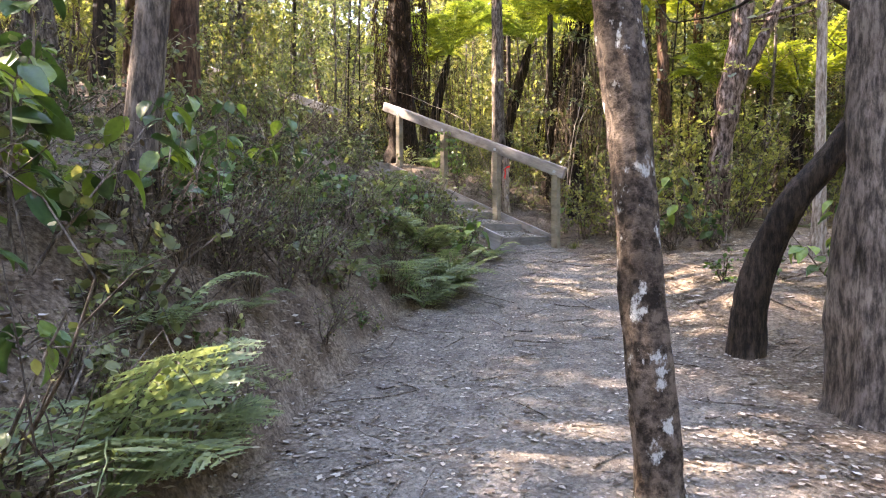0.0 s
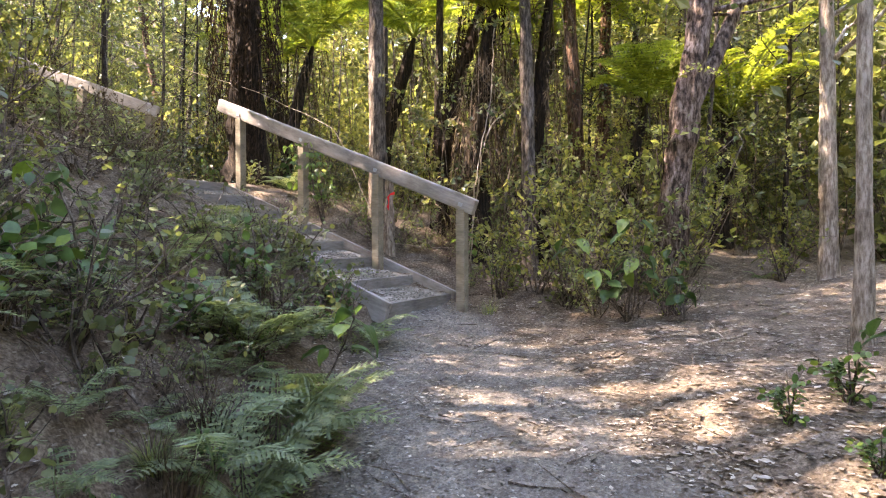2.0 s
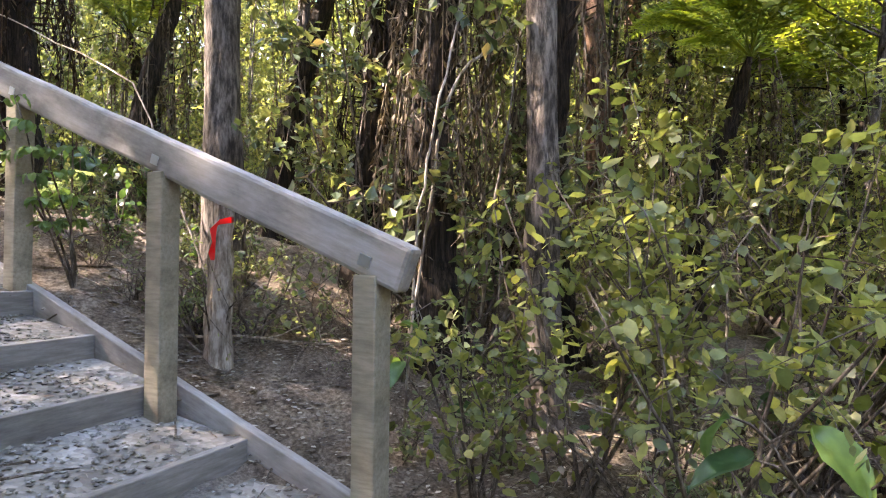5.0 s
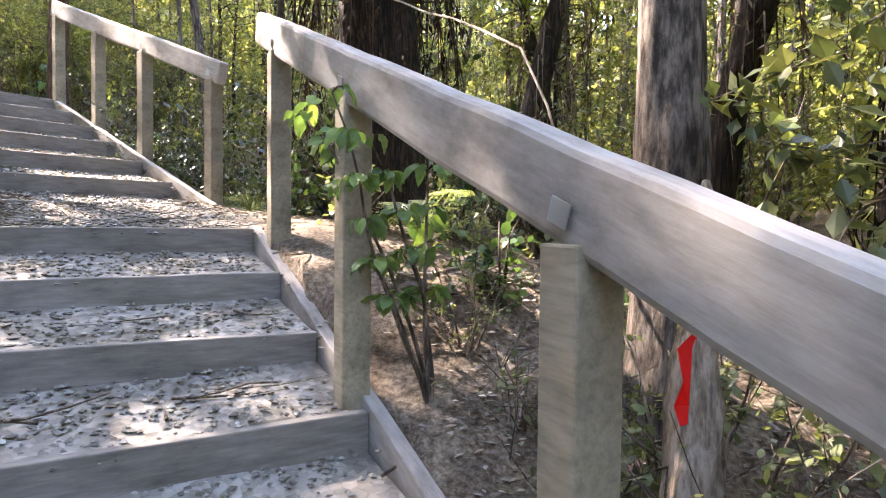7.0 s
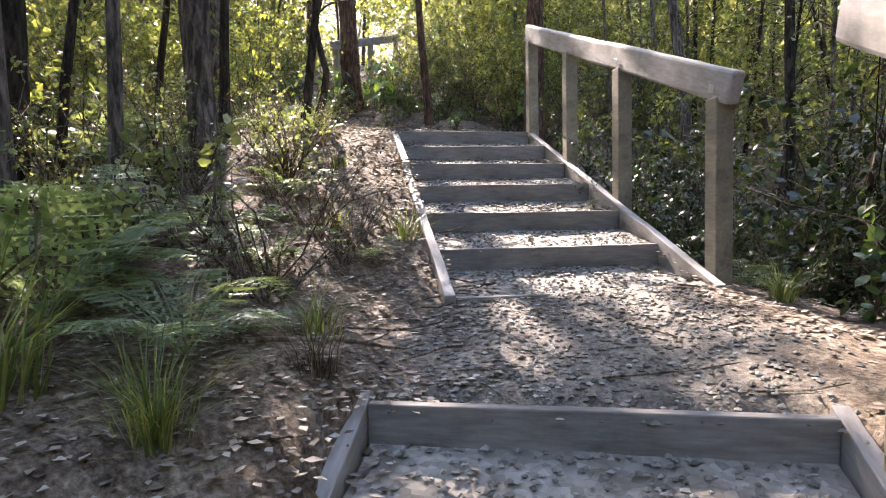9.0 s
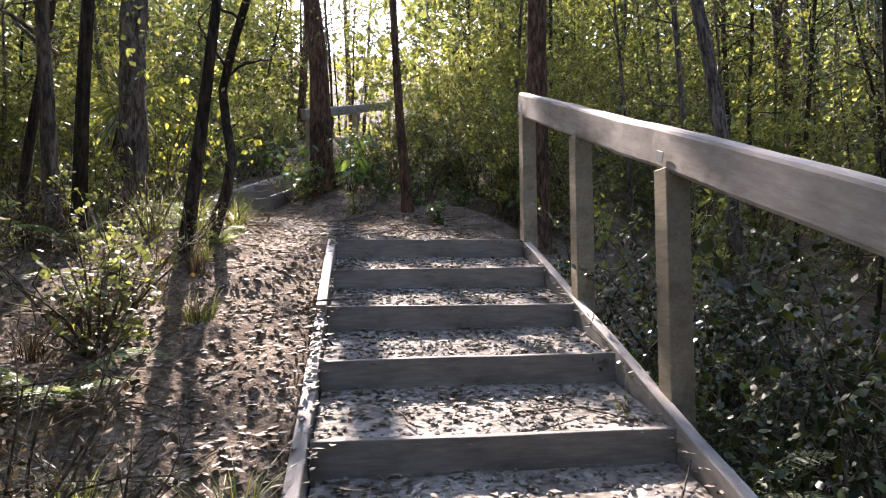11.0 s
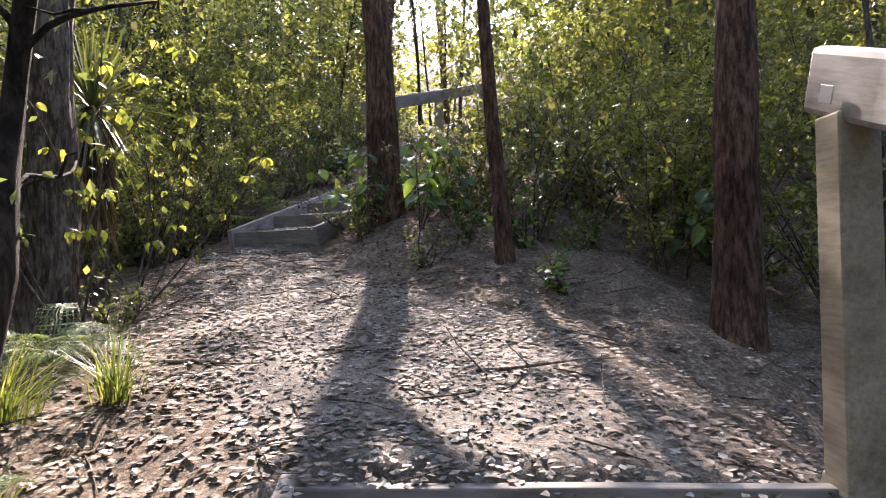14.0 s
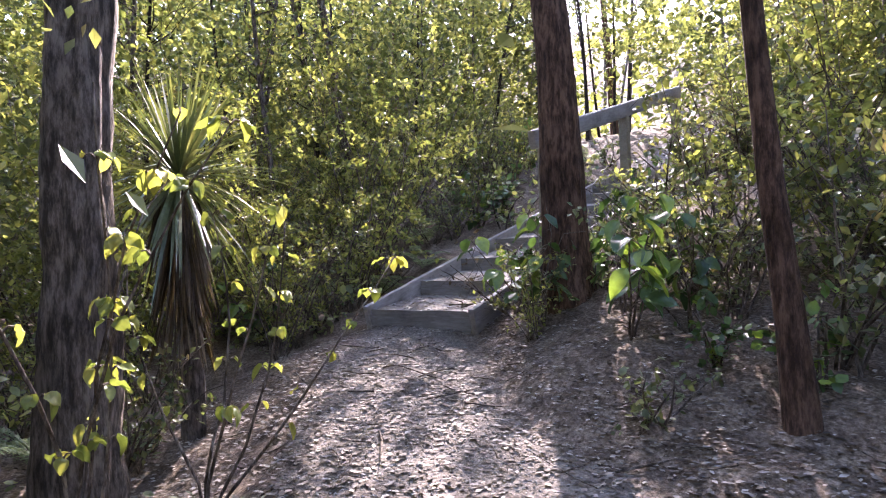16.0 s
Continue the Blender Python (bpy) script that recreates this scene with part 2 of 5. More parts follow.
def height(px, py):
    """Height of the bare ground, and how much of it is trodden gravel."""
    px, py = np.asarray(px, float), np.asarray(py, float)
    d, side, v = along_line(px, py, TRACK)
    z0, hw, left, right = v[..., 0], v[..., 1], v[..., 2], v[..., 3]
    # away from the track the slopes blend into one another
    line = np.array(TRACK)
    u = np.linspace(0, len(line) - 1, 150)
    dense = np.stack([np.interp(u, np.arange(len(line)), line[:, c]) for c in range(6)], 1)
    total, blend = np.zeros(px.shape), np.zeros(px.shape + (3,))
    for q in dense:
        w = 1 / ((px - q[0]) ** 2 + (py - q[1]) ** 2 + 0.25) ** 2.5
        total += w
        blend += w[..., None] * q[[2, 4, 5]]
    blend /= total[..., None]
    far_share = np.clip((d - 0.5 * hw) / 0.6, 0, 1)
    far_share = far_share * far_share * (3 - 2 * far_share)
    z0 = z0 * (1 - far_share) + blend[..., 0] * far_share
    left = left * (1 - far_share) + blend[..., 1] * far_share
    right = right * (1 - far_share) + blend[..., 2] * far_share
    hw = hw * (1 + 0.13 * wobble(px, py, 1.4, 3))
    out = np.maximum(d - hw, 0)
    grow = np.where(side < 0, left, right)
    near = 1 - np.exp(-out / 0.5)
    bank = grow * (near * 1.0 + 0.42 * np.clip(out - 0.4, 0, 3.5))
    far = np.clip(out - 4, 0, None)
    z = z0 + bank * (1 - np.clip((out - 6) / 30, 0, 1)) + 0.02 * far
    # the hillside climbs behind the top of the track and falls away to the south
    z += 0.12 * np.clip(py - 20, 0, 60) + 0.05 * np.clip(-px - 12, 0, 60)
    z += 0.10 * near * wobble(px, py, 1.3, 5) + 0.05 * near * wobble(px, py, 0.45, 8) + 0.012 * wobble(px, py, 0.35, 9)
    z += np.clip(out - 3, 0, 10) * 0.05 * wobble(px, py, 6, 11)
    # forested valley sides close the distance
    away = np.hypot(px, py - 5)
    rise = np.clip((away - 26) / 40, 0, 1)
    z += 15 * rise * rise * (3 - 2 * rise) * (1 + 0.25 * wobble(px, py, 40, 17))
    d2, _, v2 = along_line(px, py, BRANCH)
    near2 = np.exp(-np.maximum(d2 - v2[..., 1], 0) ** 2 / 0.5) * np.clip((out - 0.0) / 0.6, 0, 1)
    z = z * (1 - near2) + v2[..., 0] * near2
    gravel = np.clip(1.25 - (d / hw) ** 3 + 0.35 * wobble(px, py, 0.5, 13), 0, 1)
    gravel = np.maximum(gravel, 0.2 * near2)
    return z, gravel


def stair_cut(px, py, z):
    """The ground lies low under the steps, which carry their own fill."""
    for f in (FLIGHT_1, FLIGHT_2, FLIGHT_3):
        rx, ry = px - f.top.x, py - f.top.y
        s = -(rx * f.ahead.x + ry * f.ahead.y) / f.run
        w = np.abs(rx * f.right.x + ry * f.right.y)
        line = f.top.z - f.rise * np.clip(s, -0.2, f.count - 0.4)
        inside = np.clip((f.width / 2 + 0.05 - w) / 0.06, 0, 1) * np.clip((s + 0.3) / 0.3, 0, 1) * np.clip((f.count - (2.0 if f is FLIGHT_1 else 1.1) - s) / 0.3, 0, 1)
        z = z * (1 - inside) + np.minimum(z, line - f.rise - 0.1) * inside
    return z


def ground_z(x, y):
    return float(height(np.array([x]), np.array([y]))[0][0])


def mesh_of(name, verts, faces, mat, smooth=True):
    me = bpy.data.meshes.new(name)
    me.from_pydata(verts, [], faces)
    me.materials.append(mat)
    if smooth:
        me.polygons.foreach_set("use_smooth", [True] * len(me.polygons))
    me.update()
    return me


def quads_mesh(name, v, f, mat, smooth=False):
    """A mesh from arrays: v (n, 3), f (m, 3 or 4)."""
    me = bpy.data.meshes.new(name)
    v, f = np.asarray(v, np.float32), np.asarray(f, np.int32)
    me.vertices.add(len(v))
    me.vertices.foreach_set("co", v.ravel())
    me.loops.add(f.size)
    me.loops.foreach_set("vertex_index", f.ravel())
    me.polygons.add(len(f))
    me.polygons.foreach_set("loop_start", np.arange(0, f.size, f.shape[1], dtype=np.int32))
    me.polygons.foreach_set("use_smooth", np.full(len(f), smooth))
    me.materials.append(mat)
    me.update(calc_edges=True)
    me.validate()
    return me


def build_ground():
    def axis(lo, hi, step):
        fine = np.arange(lo, hi + 1e-6, step)
        outer = np.cumsum(step * 1.16 ** np.arange(1, 52))
        outer = outer[outer < 900]
        return np.concatenate([lo - outer[::-1], fine, hi + outer])

    xs, ys = axis(-8, 7, 0.075), axis(-9, 17, 0.085)
    gx, gy = np.meshgrid(xs, ys)
    z, g = height(gx, gy)
    z = stair_cut(gx, gy, z)
    nx, ny = len(xs), len(ys)
    v = np.stack([gx, gy, z], -1).reshape(-1, 3)
    i = np.arange(nx * ny).reshape(ny, nx)
    f = np.stack([i[:-1, :-1], i[:-1, 1:], i[1:, 1:], i[1:, :-1]], -1).reshape(-1, 4)
    me = quads_mesh("ground", v, f, M_GROUND, True)
    me.attributes.new("gravel", "FLOAT", "POINT").data.foreach_set("value", g.ravel().astype(np.float32))
    return tagged(new("ground", me), "forest floor of brown leaf litter with a trodden gravel track", "ground", kind="structure")


build_ground()

# ---- timber steps and rails ----
def block(size, bevel=0.008, wear=0.0, seed=0, cuts=0):
    """A sawn timber with eased, slightly worn edges, length along y."""
    bm = bmesh.new()
    bmesh.ops.create_cube(bm, size=1)
    bmesh.ops.scale(bm, vec=size, verts=bm.verts)
    if cuts:
        long = [e for e in bm.edges if abs(e.verts[0].co.y - e.verts[1].co.y) > size[1] * 0.5]
        bmesh.ops.subdivide_edges(bm, edges=long, cuts=cuts)
    if bevel:
        sharp = [e for e in bm.edges if len(e.link_faces) == 2 and e.calc_face_angle(0) > 0.5]
        bmesh.ops.bevel(bm, geom=sharp, offset=bevel, segments=2, profile=0.5, affect="EDGES")
    if wear:
        for v in bm.verts:
            p = v.co * 3 + Vector((seed * 7.1, seed * 3.3, 0))
            v.co += Vector((noise.noise(p), 0, noise.noise(p + Vector((9, 4, 2))))) * wear
    return bm


def part(name, bm, mat, parent, label="", smooth=False):
    me = bpy.data.meshes.new(name)
    bm.to_mesh(me)
    bm.free()
    me.materials.append(mat)
    if smooth:
        me.polygons.foreach_set("use_smooth", [True] * len(me.polygons))
    ob = new(name, me)
    ob.parent = parent
    return tagged(ob, label) if label else ob


def empty(name, at, label, category, group=""):
    e = new(name)
    e.location = at
    return tagged(e, label, category, group)


def frame_along(a, b, up=Vector((0, 0, 1))):
    """Pose whose y axis runs from a to b."""
    y = (b - a).normalized()
    x = y.cross(up).normalized()
    z = x.cross(y)
    m = Matrix((x, y, z)).transposed().to_4x4()
    m.translation = (a + b) / 2
    return m


def beam(name, a, b, w, h, mat, parent, seed, bevel=0.008, wear=0.006, cuts=8, label=""):
    """A timber from a to b (middle of its section), w wide and h high."""
    a, b = Vector(a), Vector(b)
    ob = part(name, block((w, (b - a).length, h), bevel, wear, seed, cuts), mat, parent, label)
    ob.matrix_local = Matrix.Translation(-parent.location) @ frame_along(a, b)
    return ob


def fill_top(f, k, depth, seed):
    """The gravel packed behind a riser, hollowed by feet."""
    bm = bmesh.new()
    nx, ny = 16, 8
    rows = []
    for j in range(ny + 1):
        row = []
        for i in range(nx + 1):
            s = (i / nx - 0.5) * (f.width - 0.02)
            a = 0.02 + j / ny * depth
            dip = 0.03 * (1 - (2 * i / nx - 1) ** 2) * (1 - j / ny) - 0.15 * j / ny
            n = noise.noise(Vector((s * 4, a * 5 + seed * 3.7, seed))) * 0.012
            row.append(bm.verts.new(f.at(k, s, -0.012 - dip * 0.6 + n, a)))
        rows.append(row)
    for j in range(ny):
        for i in range(nx):
            bm.faces.new((rows[j][i], rows[j][i + 1], rows[j + 1][i + 1], rows[j + 1][i]))
    return bm


def staircase(f, label, stringers):
    foot = f.at(f.count - 1, 0, -f.rise)
    top = empty("box_step_staircase", foot, label, "staircase", "box step flights")
    for k in range(f.count):
        r = random.Random(k + int(f.top.x * 100))
        h = f.rise + (0.05 if k < f.count - 1 else 0.22)
        a, b = f.at(k, -f.width / 2, -h / 2 + r.uniform(-0.008, 0.006), 0.02), f.at(k, f.width / 2, -h / 2 + r.uniform(-0.008, 0.006), 0.02)
        beam("riser_board", a, b, 0.045, h, M_BOARD, top, k + f.count * 9, 0.006, 0.005, 10)
        if k > 0:
            ob = part("gravel_tread", fill_top(f, k, f.run - 0.02, k), M_TREAD, top, "" if k > 1 else "packed grey gravel tread", True)
            ob.matrix_local = Matrix.Translation(-foot)
    for side, k0, k1 in stringers:
        s = side * (f.width / 2 + 0.03)
        a = f.at(k1, s, 0.015 - 0.11, -0.02)
        b = f.at(k0, s, 0.015 - 0.11, 0.12)
        beam("stringer", a, b, 0.055, 0.24, M_RAIL, top, side * 3 + k1, 0.006, 0.006, 12, "grey weathered side board")
    return top


def gravel_tread_material():
    m, n, l, b = material("tread_gravel", 0.95, spec=0.2)
    v = n.new("ShaderNodeTexVoronoi")
    v.inputs["Scale"].default_value = 34
    tc = n.new("ShaderNodeTexCoord")
    l.new(tc.outputs["Object"], v.inputs["Vector"])
    r = ramp(n, [(0.0, (0.15, 0.139, 0.125)), (0.5, (0.23, 0.215, 0.195)), (1.0, (0.33, 0.312, 0.286))])
    l.new(v.outputs["Color"], r.inputs["Fac"])
    big = noise_tex(n, l, 4, 4)
    r2 = ramp(n, [(0.35, (0.6, 0.56, 0.5)), (0.65, (1.1, 1.08, 1.04))])
    l.new(big.outputs["Fac"], r2.inputs["Fac"])
    l.new(mix(n, l, 1.0, r.outputs["Color"], r2.outputs["Color"], "MULTIPLY"), b.inputs["Base Color"])
    bump(n, l, v.outputs["Distance"], b, 0.6, 0.012)
    return m


M_TREAD = gravel_tread_material()
staircase(FLIGHT_1, "box steps of grey timber boards filled with gravel", [(-1, 0, 7), (1, 0, 7)])
staircase(FLIGHT_2, "box steps of grey timber boards strewn with leaves", [(-1, 0, 2), (-1, 2, 6), (1, 0, 6)])
staircase(FLIGHT_3, "shaded dark timber box steps climbing the hillside", [(-1, 0, 8), (1, 0, 8)])


def handrail(a, b, posts, label, w=0.085, h=0.175, seed=1, plates=()):
    """A sloping rail whose top runs from a to b, on posts at the given shares of its length."""
    a, b = Vector(a), Vector(b)
    low = Vector((a.x, a.y, ground_z(a.x, a.y)))
    top = empty("handrail", low, label, "handrail", "track handrails")
    drop = Vector((0, 0, h * 0.5))
    beam("rail", a - drop, b - drop, w, h, M_RAIL, top, seed, 0.018, 0.007, 24, "broad weathered grey rail with dark stains")
    for i, u in enumerate(posts):
        p = a.lerp(b, u)
        g = ground_z(p.x, p.y) - 0.35
        t = p.z - h * 0.96
        ob = part("post", block((0.105, 0.105, t - g), 0.006, 0.003, seed + i, 0), M_POST, top, "" if i else "square olive-grey timber post")
        ob.matrix_local = Matrix.Translation(-low) @ Matrix.Translation((p.x, p.y, (t + g) / 2)) @ Matrix.Rotation(math.atan2(-(b - a).x, (b - a).y), 4, "Z")
    for i, u in enumerate(plates):
        p = a.lerp(b, u)
        ahead = (b - a).normalized()
        side = Vector((-ahead.y, ahead.x, 0)).normalized() * (w / 2 + 0.008)
        ob = part("nail_plate", block((0.003, 0.055, 0.045), 0.001), M_STEEL, top, "galvanised steel nail plate" if i == 0 else "")
        c = p - Vector((0, 0, h * 0.66)) + side
        ob.matrix_local = Matrix.Translation(c - low) @ frame_along(a, b).to_3x3().to_4x4()
    return top


m_, n_, l_, b_ = material("galvanised_steel", 0.45, 0.9, 0.5)
b_.inputs["Base Color"].default_value = (0.42, 0.44, 0.46, 1)
M_STEEL = m_

RAIL_1 = ((2.472, 0.55, 1.765), (2.0, 4.83, 3.39))
RAIL_2 = ((1.80, 6.25, 3.43), (0.03, 9.32, 4.70))
RAIL_3 = ((-4.72, 13.4, 6.06), (-5.4, 18.1, 7.45))
handrail(*RAIL_1, (0.04, 0.32, 0.61, 0.895), "sloping timber handrail on four square posts beside steps", seed=1, plates=(0.04, 0.32, 0.61, 0.895))
handrail(*RAIL_2, (0.04, 0.375, 0.665, 0.97), "sunlit timber handrail on four posts beside leafy steps", seed=5, plates=(0.04, 0.375, 0.97))
handrail(*RAIL_3, (0.05, 0.5, 0.95), "dark timber handrail high on the shaded hillside", seed=9)

# ---- plants: builders ----
M_LEAF_MIX = leafy("woodland_leaves", [(0.0, (0.055, 0.08, 0.04)), (0.35, (0.105, 0.135, 0.062)), (0.7, (0.17, 0.19, 0.085)), (0.92, (0.25, 0.25, 0.115)), (1.0, (0.27, 0.2, 0.13))])
M_LEAF_YELLOW = leafy("yellow_green_leaves", [(0.0, (0.11, 0.14, 0.05)), (0.5, (0.21, 0.24, 0.085)), (1.0, (0.34, 0.34, 0.13))], through_light=0.6)
M_LEAF_FAR = leafy("hillside_leaves", [(0.0, (0.06, 0.076, 0.034)), (0.5, (0.12, 0.138, 0.06)), (0.85, (0.2, 0.212, 0.09)), (1.0, (0.29, 0.28, 0.12))], 0.5, 0.62, 0.3)
M_LEAF_GREY = leafy("grey_green_leaves", [(0.0, (0.09, 0.115, 0.06)), (0.5, (0.16, 0.188, 0.095)), (0.9, (0.25, 0.275, 0.13)), (1.0, (0.3, 0.29, 0.12))], 0.42, 0.5, 0.5)
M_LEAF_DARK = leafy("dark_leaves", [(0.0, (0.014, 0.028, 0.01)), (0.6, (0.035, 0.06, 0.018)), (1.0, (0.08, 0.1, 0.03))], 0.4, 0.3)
M_LEAF_BROAD = leafy("broad_leaves", [(0.0, (0.04, 0.085, 0.03)), (0.6, (0.075, 0.14, 0.045)), (1.0, (0.19, 0.28, 0.05))], 0.38, 0.4, 0.5)
M_LEAF_FRESH = leafy("fresh_green_leaves", [(0.0, (0.09, 0.16, 0.06)), (0.6, (0.14, 0.23, 0.075)), (1.0, (0.22, 0.31, 0.1))], 0.45, 0.5, 0.4)
M_FERN = leafy("fern_fronds", [(0.0, (0.125, 0.17, 0.1)), (0.6, (0.195, 0.25, 0.145)), (1.0, (0.28, 0.335, 0.195))], 0.45, 0.5)
M_TREE_FERN = leafy("tree_fern_fronds", [(0.0, (0.12, 0.17, 0.03)), (0.5, (0.22, 0.28, 0.045)), (1.0, (0.34, 0.37, 0.07))], 0.5, 0.6)
M_LEAF_SUN = leafy("sunlit_spray_leaves", [(0.0, (0.12, 0.16, 0.045)), (0.6, (0.2, 0.235, 0.065)), (1.0, (0.31, 0.31, 0.09))], 0.42, 0.55, 0.4)
M_DEAD = leafy("dead_fronds", [(0.0, (0.035, 0.026, 0.018)), (0.5, (0.088, 0.066, 0.047)), (1.0, (0.2, 0.158, 0.12))], 0.85, 0.15, 0.1)
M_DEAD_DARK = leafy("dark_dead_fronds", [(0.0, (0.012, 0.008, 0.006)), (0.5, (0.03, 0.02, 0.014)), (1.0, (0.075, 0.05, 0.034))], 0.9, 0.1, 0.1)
M_LITTER = leafy("fallen_leaves", [(0.0, (0.045, 0.034, 0.026)), (0.35, (0.13, 0.1, 0.078)), (0.7, (0.27, 0.228, 0.19)), (1.0, (0.46, 0.41, 0.355))], 0.7, 0.08, 0.25)
M_GRASS = leafy("grass_blades", [(0.0, (0.06, 0.09, 0.025)), (0.6, (0.13, 0.17, 0.05)), (1.0, (0.27, 0.27, 0.1))], 0.5, 0.45)
M_CABBAGE = leafy("cabbage_tree_leaves", [(0.0, (0.08, 0.11, 0.045)), (0.6, (0.14, 0.175, 0.075)), (1.0, (0.24, 0.25, 0.11))], 0.4, 0.25)
M_TWIG = bark("bare_twigs", (0.05, 0.04, 0.03), (0.12, 0.1, 0.08), (0.26, 0.23, 0.19))
M_PALE = bark("pale_dead_wood", (0.16, 0.13, 0.1), (0.3, 0.26, 0.21), (0.46, 0.41, 0.35))


def unit(a):
    return a / np.maximum(np.linalg.norm(a, axis=-1, keepdims=True), 1e-9)


def blades(pos, way, size, ratio, rng, fold=0.25, up=None, fine=False, sway=0.35):
    """Folded pointed leaves: arrays of verts and triangles; fine: with a rounded outline."""
    n = len(pos)
    way = unit(way)
    ref = np.tile(np.array([0, 0, 1.0]), (n, 1)) if up is None else up
    side = unit(np.cross(way, ref + rng.normal(0, sway, (n, 3))))
    nor = np.cross(side, way)
    s = size[:, None]
    lift = nor * s * fold * ratio
    b = np.arange(n)[:, None]
    if fine:
        curl = nor * s * rng.uniform(-0.25, 0.05, (n, 1))
        rows = [pos]
        for u, w in ((0.25, 0.8), (0.62, 0.9)):
            c = pos + way * s * u + curl * u * u
            rows += [c - side * s * ratio * w + lift, c + side * s * ratio * w - lift]
        rows.append(pos + way * s + curl)
        v = np.stack(rows, 1).reshape(-1, 3)
        b = b * 6
        f = np.concatenate([b + t for t in ([0, 2, 1], [1, 2, 4], [1, 4, 3], [3, 4, 5])], 1).reshape(-1, 3)
        return v, f
    mid = pos + way * s * 0.45
    v = np.stack([pos, mid - side * s * ratio + lift, pos + way * s, mid + side * s * ratio + lift], 1).reshape(-1, 3)
    b = b * 4
    f = np.concatenate([b + [0, 2, 1], b + [0, 3, 2]], 1).reshape(-1, 3)
    return v, f


def join(*pieces):
    vs, fs, k = [], [], 0
    for v, f in pieces:
        vs.append(v)
        fs.append(f + k)
        k += len(v)
    return np.concatenate(vs), np.concatenate(fs)


def tube(points, radii, sides=9, rough=0.0, seed=0):
    """A tapered limb along points, as verts and triangles; rough: lumps as a share of the radius."""
    p, r = np.asarray(points, float), np.asarray(radii, float)
    t = unit(np.gradient(p, axis=0))
    ref = np.array([1.0, 0.2, 0.1])
    x = unit(np.cross(t, ref))
    y = np.cross(t, x)
    a = np.linspace(0, 2 * math.pi, sides, endpoint=False)
    rr = np.repeat(r[:, None], sides, 1)
    if rough:
        rng = np.random.RandomState(seed)
        ridge = rng.normal(0, 1, sides)[None] * 0.5 + np.cumsum(rng.normal(0, 0.35, rr.shape), 0) * 0.25 + rng.normal(0, 0.6, rr.shape)
        rr = rr * (1 + rough * np.clip(ridge, -1.6, 1.6))
    v = p[:, None] + rr[..., None] * (np.cos(a)[None, :, None] * x[:, None] + np.sin(a)[None, :, None] * y[:, None])
    n = len(p)
    i = np.arange(n * sides).reshape(n, sides)
    j = np.roll(i, -1, 1)
    q = np.stack([i[:-1], j[:-1], j[1:], i[1:]], -1).reshape(-1, 4)
    f = np.concatenate([q[:, [0, 1, 2]], q[:, [0, 2, 3]]])
    cap = np.stack([np.full(sides - 2, i[-1, 0]), i[-1, 1:-1], i[-1, 2:]], -1)
    return v.reshape(-1, 3), np.concatenate([f, cap])


def soften(a, n, axis, ring=False):
    """Running mean of a field; ring: the field closes on itself along that axis."""
    w = np.ones(n) / n
    pad = [(0, 0)] * a.ndim
    pad[axis] = (n // 2, n - 1 - n // 2)
    b = np.pad(a, pad, "wrap" if ring else "edge")
    return np.apply_along_axis(lambda q: np.convolve(q, w, "valid"), axis, b)


def trunk_tube(points, radii, rough, seed, sides=30):
    """A near trunk with furrows and loose plates of bark in its surface."""
    rng = np.random.RandomState(seed + 500)
    n = len(points)
    furrow = soften(soften(rng.normal(0, 1, (n, sides)), 11, 0), 2, 1, True)
    plate = rng.normal(0, 1, (n // 5 + 2, sides // 3 + 1)).repeat(5, 0).repeat(3, 1)[:n, :sides]
    lump = soften(soften(rng.normal(0, 1, (n, sides)), 9, 0), 9, 1, True)
    f = 0.5 * furrow / furrow.std() + 0.4 * np.clip(plate, -1, 1.2) + 0.5 * lump / lump.std()
    v, faces = tube(points, radii, sides)
    v = v.reshape(n, sides, 3)
    mid = np.asarray(points)[:, None]
    return (mid + (v - mid) * (1 + rough * np.clip(f, -1.8, 1.8))[..., None]).reshape(-1, 3), faces


def bend(start, way, length, n, rng, wander=0.12, lift=0.0):
    """A wandering line that starts at start."""
    pts = [np.array(start, float)]
    d = np.array(way, float) / np.linalg.norm(way)
    for _ in range(n - 1):
        d = d + rng.normal(0, wander, 3) + np.array([0, 0, lift])
        d /= np.linalg.norm(d)
        pts.append(pts[-1] + d * length / (n - 1))
    return np.array(pts)


def thing_part(name, vf, mat, parent, label="", smooth=False):
    ob = new(name, quads_mesh(name, vf[0], vf[1], mat, smooth))
    ob.parent = parent
    return tagged(ob, label) if label else ob


